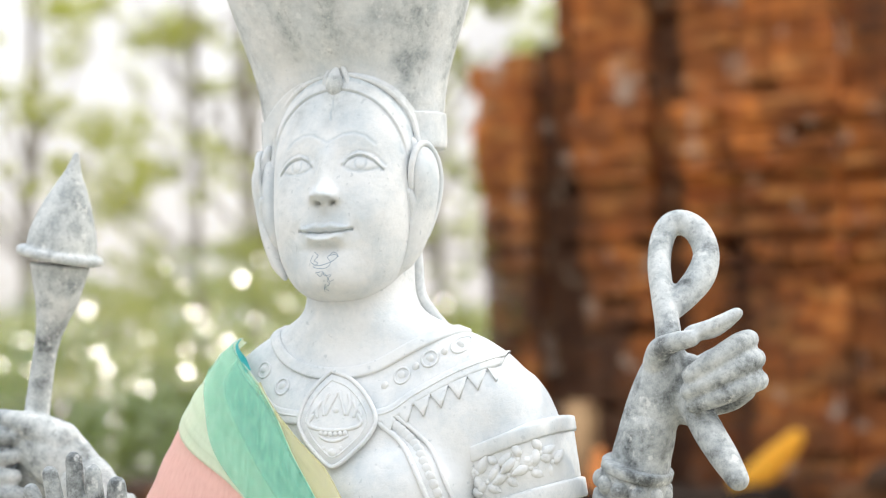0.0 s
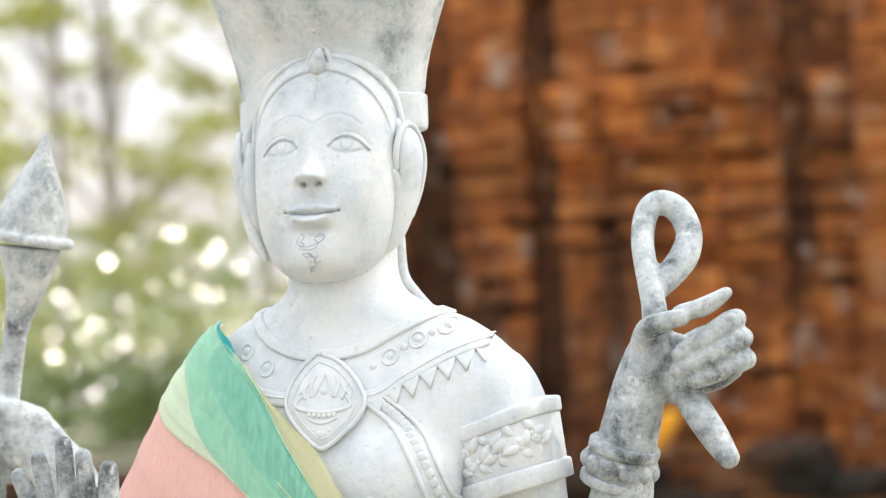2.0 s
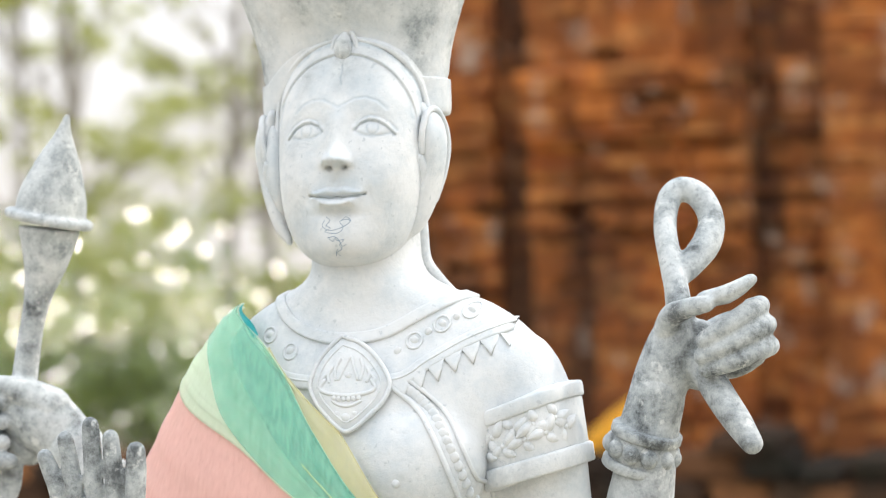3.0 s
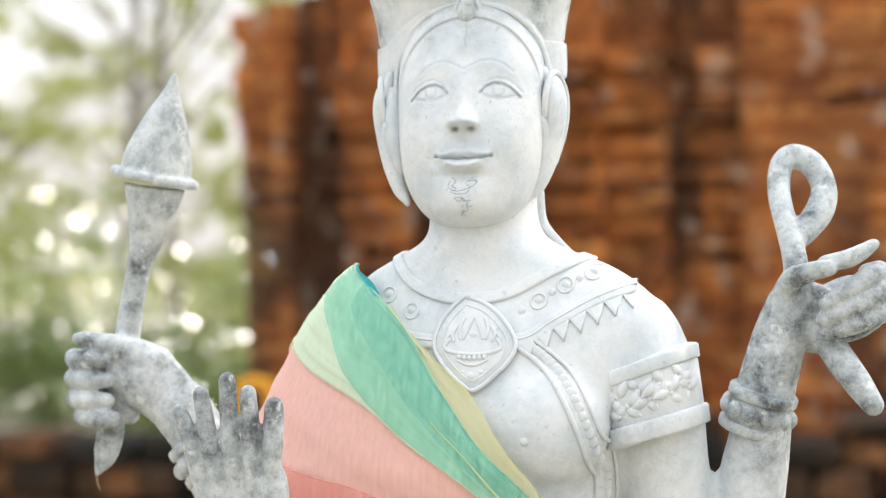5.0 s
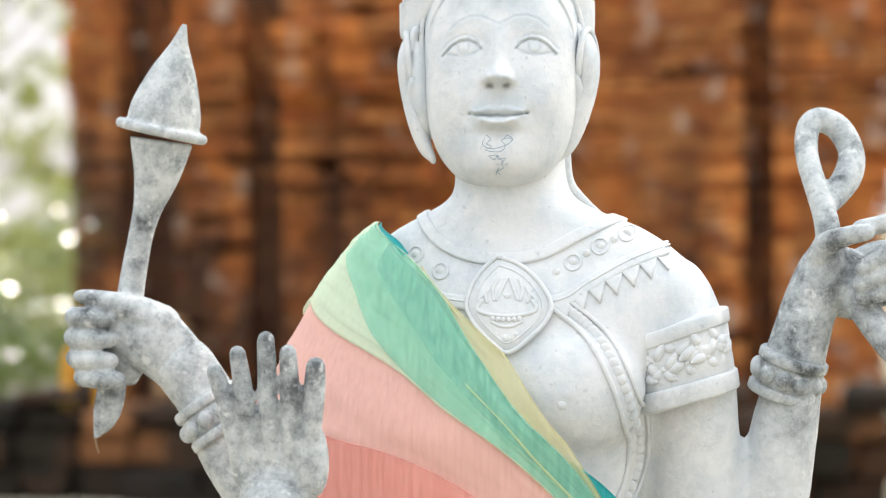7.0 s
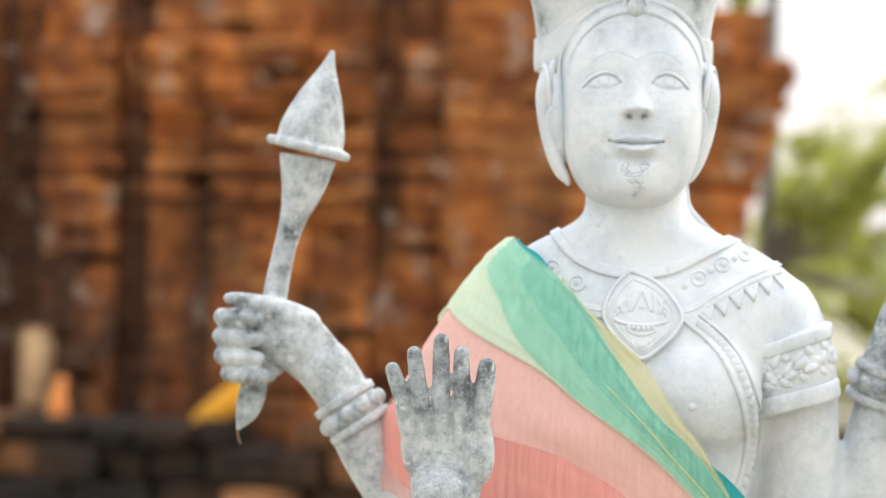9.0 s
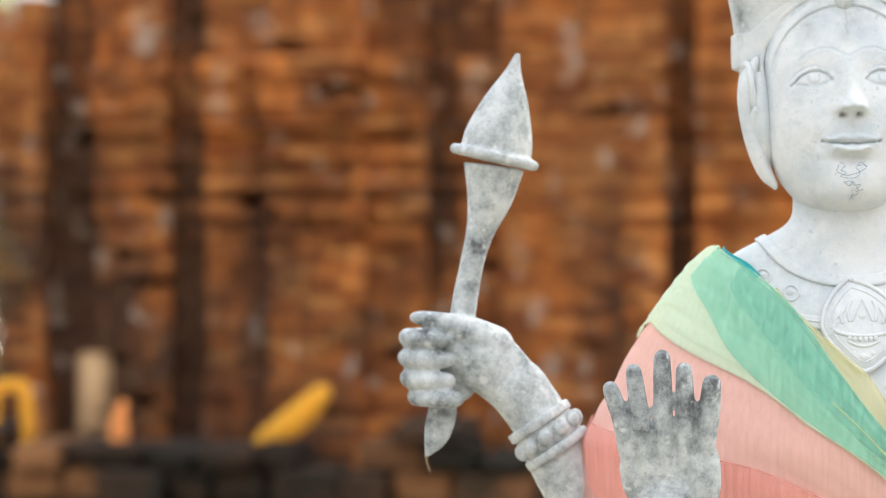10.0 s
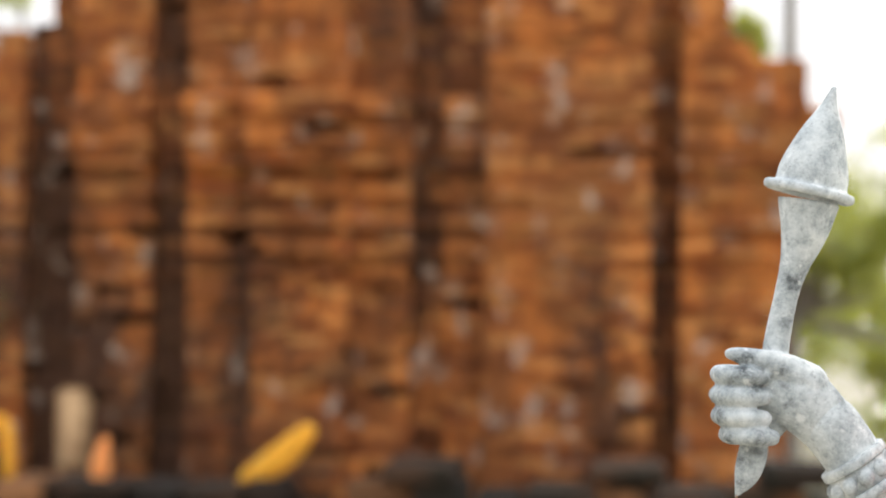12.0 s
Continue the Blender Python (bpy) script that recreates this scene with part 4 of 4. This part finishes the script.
scrawl([(-0.009, 1.665), (-0.004, 1.661), (-0.008, 1.657), (-0.003, 1.654), (-0.009, 1.651), (0.0, 1.649), (0.007, 1.65), (0.01, 1.655), (0.006, 1.66), (0.013, 1.662), (0.017, 1.66)])
scrawl([(-0.006, 1.645), (0.002, 1.646), (0.004, 1.642), (0.011, 1.643), (0.006, 1.638), (0.008, 1.634), (0.002, 1.631), (0.004, 1.628)])
scrawl([(-0.01, 1.662), (-0.012, 1.656), (-0.004, 1.652), (0.004, 1.653), (0.012, 1.656), (0.0165, 1.661), (0.011, 1.6645), (0.008, 1.661)])
scrawl([(-0.004, 1.644), (0.0, 1.6415), (0.003, 1.6455), (0.007, 1.6405), (0.0085, 1.6365), (0.0125, 1.638)])
scrawl([(0.0035, 1.634), (0.001, 1.6305), (0.0, 1.6275)])
# low plinth under the feet
loft(extra, [(-0.02, 0, 0.1, 0.3, 0.3), (0.3, 0, 0.1, 0.3, 0.3), (0.305, 0, 0.1, 0.29, 0.29), (0.36, 0, 0.1, 0.24, 0.24)], 3, 40, 8)

for piece in (torso, hand_mesh, head):
    me = bpy.data.meshes.new("piece")
    piece.to_mesh(me)
    piece.free()
    extra.from_mesh(me)
bmesh.ops.recalc_face_normals(extra, faces=extra.faces[:])
statue = mesh_ob("statue", extra, [STONE, INK, RUST])
tagged(statue, "weathered white cement statue holding a staff and a loop", "statue")

# wear: bare grey cement on the raised hands, the staff, the loop and in streaks on the crown
co = np.empty(len(statue.data.vertices) * 3)
statue.data.vertices.foreach_get("co", co)
co = co.reshape(-1, 3)
X, Y, Z = co[:, 0], co[:, 1], co[:, 2]
step = lambda v, a, b: np.clip((v - a) / (b - a), 0, 1)
wear = 0.07 + 0.85 * np.maximum(step(X, 0.222, 0.245) * step(Z, 1.3, 1.42), step(-X, 0.235, 0.275) * step(Y, 0.02, 0.05))
wear = np.maximum(wear, 0.95 * step(-Y, 0.1, 0.13) * step(-X, 0.1, 0.11))
ang = np.arctan2(Y - 0.106, X + 0.0165)
streak = 0.5 + 0.5 * np.sin(ang * 9 + 1.2 * np.sin(ang * 4) + 0.5)
wear = np.maximum(wear, step(Z, 1.775, 1.82) * step(np.hypot(X + 0.0165, (Y - 0.106) * 1.2), 0.084, 0.092) * (0.3 + 0.65 * streak ** 2))
algae = np.maximum(step(-Y, 0.1, 0.13) * step(-X, 0.1, 0.11) * (0.2 + 0.8 * step(Z, 1.4, 1.45)), 0.75 * step(X, 0.228, 0.25) * step(Z, 1.37, 1.42) * step(-Z, -1.66, -1.54))
algae = np.maximum(algae, 0.6 * step(-X, 0.38, 0.41) * step(Y, 0.02, 0.05) * step(-Z, -1.52, -1.5))
al = statue.data.attributes.new("algae", "FLOAT", "POINT")
al.data.foreach_set("value", algae.astype(np.float32))
at = statue.data.attributes.new("wear", "FLOAT", "POINT")
at.data.foreach_set("value", wear.astype(np.float32))

# ---- sheer sashes draped over one shoulder ----
def drape(th, z, lift):
    """The tented surface of the cloth at an angle round the chest and a height."""
    k = max(0.0, min(1.0, (1.585 - z) / 0.2))
    w = 0.108 + 0.137 * k ** 0.7
    d = 0.068 + 0.078 * k ** 0.65
    z = min(z, 1.584)
    return Vector((-0.02 + (w + lift) * math.sin(th), 0.085 - (d + lift) * math.cos(th), z))


def th_of(x, z):
    k = max(0.0, min(1.0, (1.585 - z) / 0.2))
    w = 0.108 + 0.137 * k ** 0.7
    return math.asin(max(-1.0, min(1.0, (x + 0.02) / w)))


def sash(upper, lower, lift, mat, label, seed, nu=90, nv=34):
    bm = bmesh.new()
    U = [(th_of(x, z), z) if abs(x) < 1 else (x / 100, z) for x, z in upper]
    L = [(th_of(x, z), z) if abs(x) < 1 else (x / 100, z) for x, z in lower]
    def along(P, u):
        q = spline(P, 24)
        return q[min(len(q) - 1, int(round(u * (len(q) - 1))))]
    grid = []
    for i in range(nu + 1):
        a, b = along(U, i / nu), along(L, i / nu)
        row = []
        for j in range(nv + 1):
            th, z = a + (b - a) * (j / nv)
            wr = 0.0022 * noise.noise(Vector((i * 0.035 + seed, j * 0.22, seed))) + 0.0012 * noise.noise(Vector((i * 0.09, j * 0.6, seed * 2)))
            row.append(bm.verts.new(drape(th, z, lift + wr)))
        grid.append(row)
    for r0, r1 in zip(grid, grid[1:]):
        for j in range(nv):
            bm.faces.new((r0[j], r0[j + 1], r1[j + 1], r1[j]))
    edge = [(*row[0].co, 0.0007) for row in grid]
    ob = mesh_ob("sash", bm, mat)
    hem = bmesh.new()
    tube(hem, edge, 1, 6)
    part("hem", hem, mat, ob)
    so = ob.modifiers.new("cloth", "SOLIDIFY")
    so.thickness = 0.0006
    return tagged(ob, label, "sash", group="sashes on the statue")


PINK = cloth_mat("pink_sheer_cloth", (0.8, 0.5, 0.43), 0.82)
GREEN = cloth_mat("pale_green_sheer_cloth", (0.66, 0.76, 0.58), 0.7)
JADE = cloth_mat("jade_sheer_cloth", (0.24, 0.62, 0.48), 0.36)
FOLD = cloth_mat("doubled_jade_cloth", (0.24, 0.62, 0.5), 0.2)
YELLOW = cloth_mat("yellow_sheer_cloth", (0.72, 0.68, 0.36), 0.4)
TEAL = cloth_mat("teal_sheer_cloth", (0.0, 0.36, 0.36), 0.95)
sash([(-160, 1.50), (-0.214, 1.502), (-0.192, 1.511), (-0.11, 1.463), (-0.034, 1.41), (0.02, 1.372), (0.069, 1.325), (0.1, 1.28)],
     [(-160, 1.36), (-0.25, 1.33), (-0.2, 1.3), (-0.12, 1.25), (-0.06, 1.23), (0.0, 1.21), (0.04, 1.2), (0.08, 1.2)], 0.0, PINK, "sheer salmon-pink sash draped over the statue's shoulder", 1.3)
sash([(-170, 1.58), (-0.123, 1.584), (-0.095, 1.56), (-0.055, 1.522), (-0.014, 1.462), (0.028, 1.406), (0.073, 1.36), (0.115, 1.3)],
     [(-170, 1.49), (-0.214, 1.494), (-0.192, 1.505), (-0.11, 1.458), (-0.034, 1.406), (0.02, 1.368), (0.069, 1.321), (0.1, 1.276)], 0.003, GREEN, "sheer pale green sash over the pink one", 4.1)
sash([(-0.121, 1.583), (-0.095, 1.561), (-0.055, 1.523), (-0.014, 1.463), (0.028, 1.407), (0.073, 1.361), (0.115, 1.3)],
     [(-0.149, 1.555), (-0.135, 1.522), (-0.112, 1.478), (-0.076, 1.4415), (-0.034, 1.4085), (0.02, 1.37), (0.069, 1.3225), (0.1, 1.278)], 0.006, JADE, "folded jade green sash with a darker overlap", 7.7, 80, 20)
sash([(-0.07, 1.542), (-0.034, 1.502), (-0.004, 1.475), (0.016, 1.456), (0.052, 1.402), (0.078, 1.37), (0.118, 1.3)],
     [(-0.085, 1.54), (-0.055, 1.515), (-0.02, 1.465), (0.0, 1.438), (0.028, 1.4), (0.066, 1.36), (0.11, 1.29)], 0.0015, YELLOW, "thin translucent yellow sash edge under the green one", 2.2, 70, 10)
sash([(-0.1, 1.5655), (-0.055, 1.522), (-0.014, 1.462), (0.028, 1.406), (0.073, 1.36), (0.115, 1.299)],
     [(-0.112, 1.545), (-0.08, 1.497), (-0.042, 1.446), (0.006, 1.397), (0.058, 1.347), (0.106, 1.286)], 0.0078, FOLD, "doubled fold along the jade sash's edge", 8.8, 60, 10)
sash([(-0.02, 1.434), (0.01, 1.404), (0.045, 1.364), (0.085, 1.318), (0.105, 1.28)], [(-0.018, 1.432), (0.011, 1.4022), (0.045, 1.3622), (0.084, 1.316), (0.1035, 1.278)], 0.0095, YELLOW, "fine yellow thread edge of a sash", 9.4, 40, 3)
CORAL = cloth_mat("coral_sheer_cloth", (0.84, 0.36, 0.3), 0.32)
sash([(-160, 1.41), (-0.25, 1.405), (-0.2, 1.394), (-0.148, 1.381), (-0.083, 1.366), (-0.019, 1.336), (0.04, 1.29)],
     [(-160, 1.3), (-0.25, 1.31), (-0.2, 1.28), (-0.14, 1.25), (-0.08, 1.23), (-0.02, 1.22), (0.03, 1.21)], 0.003, CORAL, "coral red overlap of the pink sash", 6.1, 70, 16)
sash([(0.075, 1.364), (0.108, 1.337), (0.14, 1.298)], [(0.06, 1.35), (0.085, 1.325), (0.11, 1.29)], 0.0, TEAL, "teal sash edge on the chest", 3.0, 30, 8)

sash([(-0.118, 1.5835), (-0.1, 1.5685), (-0.085, 1.5545)], [(-0.1205, 1.5815), (-0.103, 1.566), (-0.088, 1.5515)], 0.004, TEAL, "narrow teal hem of a sash at the neck", 5.0, 20, 4)

# ---- offerings on the low wall ----
def cloth_roll(pts, mat, name, label, flat=0.6):
    bm = bmesh.new()
    tube(bm, pts, 6, 14, flat)
    for v in bm.verts:
        v.co += Vector((0.012, 0.012, 0.012)) * noise.noise(v.co * 14)
    return tagged(mesh_ob(name, bm, mat), label, "cloth")


SAFFRON = cloth_mat("saffron_cloth", (0.85, 0.42, 0.02), 1.0, 0.04)
ROSE = cloth_mat("rose_cloth", (0.9, 0.34, 0.09), 1.0, 0.04)
cloth_roll([(-2.76, 10.8, 0.54, 0.055), (-2.64, 10.8, 0.61, 0.08), (-2.52, 10.8, 0.71, 0.08), (-2.42, 10.8, 0.81, 0.055)], SAFFRON, "saffron_cloth", "bundled saffron cloth leaning on the low wall")
cloth_roll([(-4.36, 10.75, 0.4, 0.035), (-4.36, 10.75, 0.75, 0.038), (-4.32, 10.75, 0.85, 0.038), (-4.2, 10.75, 0.85, 0.038), (-4.16, 10.75, 0.75, 0.038), (-4.16, 10.75, 0.4, 0.035)], SAFFRON, "saffron_cloth", "saffron cloth wound on an arched frame")
cloth_roll([(-3.63, 10.8, 0.52, 0.055), (-3.62, 10.8, 0.62, 0.06), (-3.6, 10.8, 0.74, 0.03)], ROSE, "offering", "small pink and orange offering bundle")

bm = bmesh.new()
block(bm, (-4.02, 11.3, 0.0), (-3.83, 11.5, 1.03), jitter=0.02, rng=random.Random(2))
bmesh.ops.bevel(bm, geom=bm.edges[:], offset=0.03, segments=2, affect="EDGES")
PALE = Mat("pale_sandstone", 0.9)
PALE.color(PALE.ramp(PALE.noise(7, 7, 0.65), [(0.36, (0.16, 0.08, 0.035)), (0.6, (0.46, 0.29, 0.15))]))
tagged(mesh_ob("standing_stone", bm, PALE.m), "pale weathered sandstone slab at the tower's foot", "stone")

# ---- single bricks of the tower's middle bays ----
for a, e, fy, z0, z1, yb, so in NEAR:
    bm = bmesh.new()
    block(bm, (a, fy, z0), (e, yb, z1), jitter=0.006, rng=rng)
    set_soot_shade(part("brick", bm, BRICK, tower, smooth=False), [so] * 6)
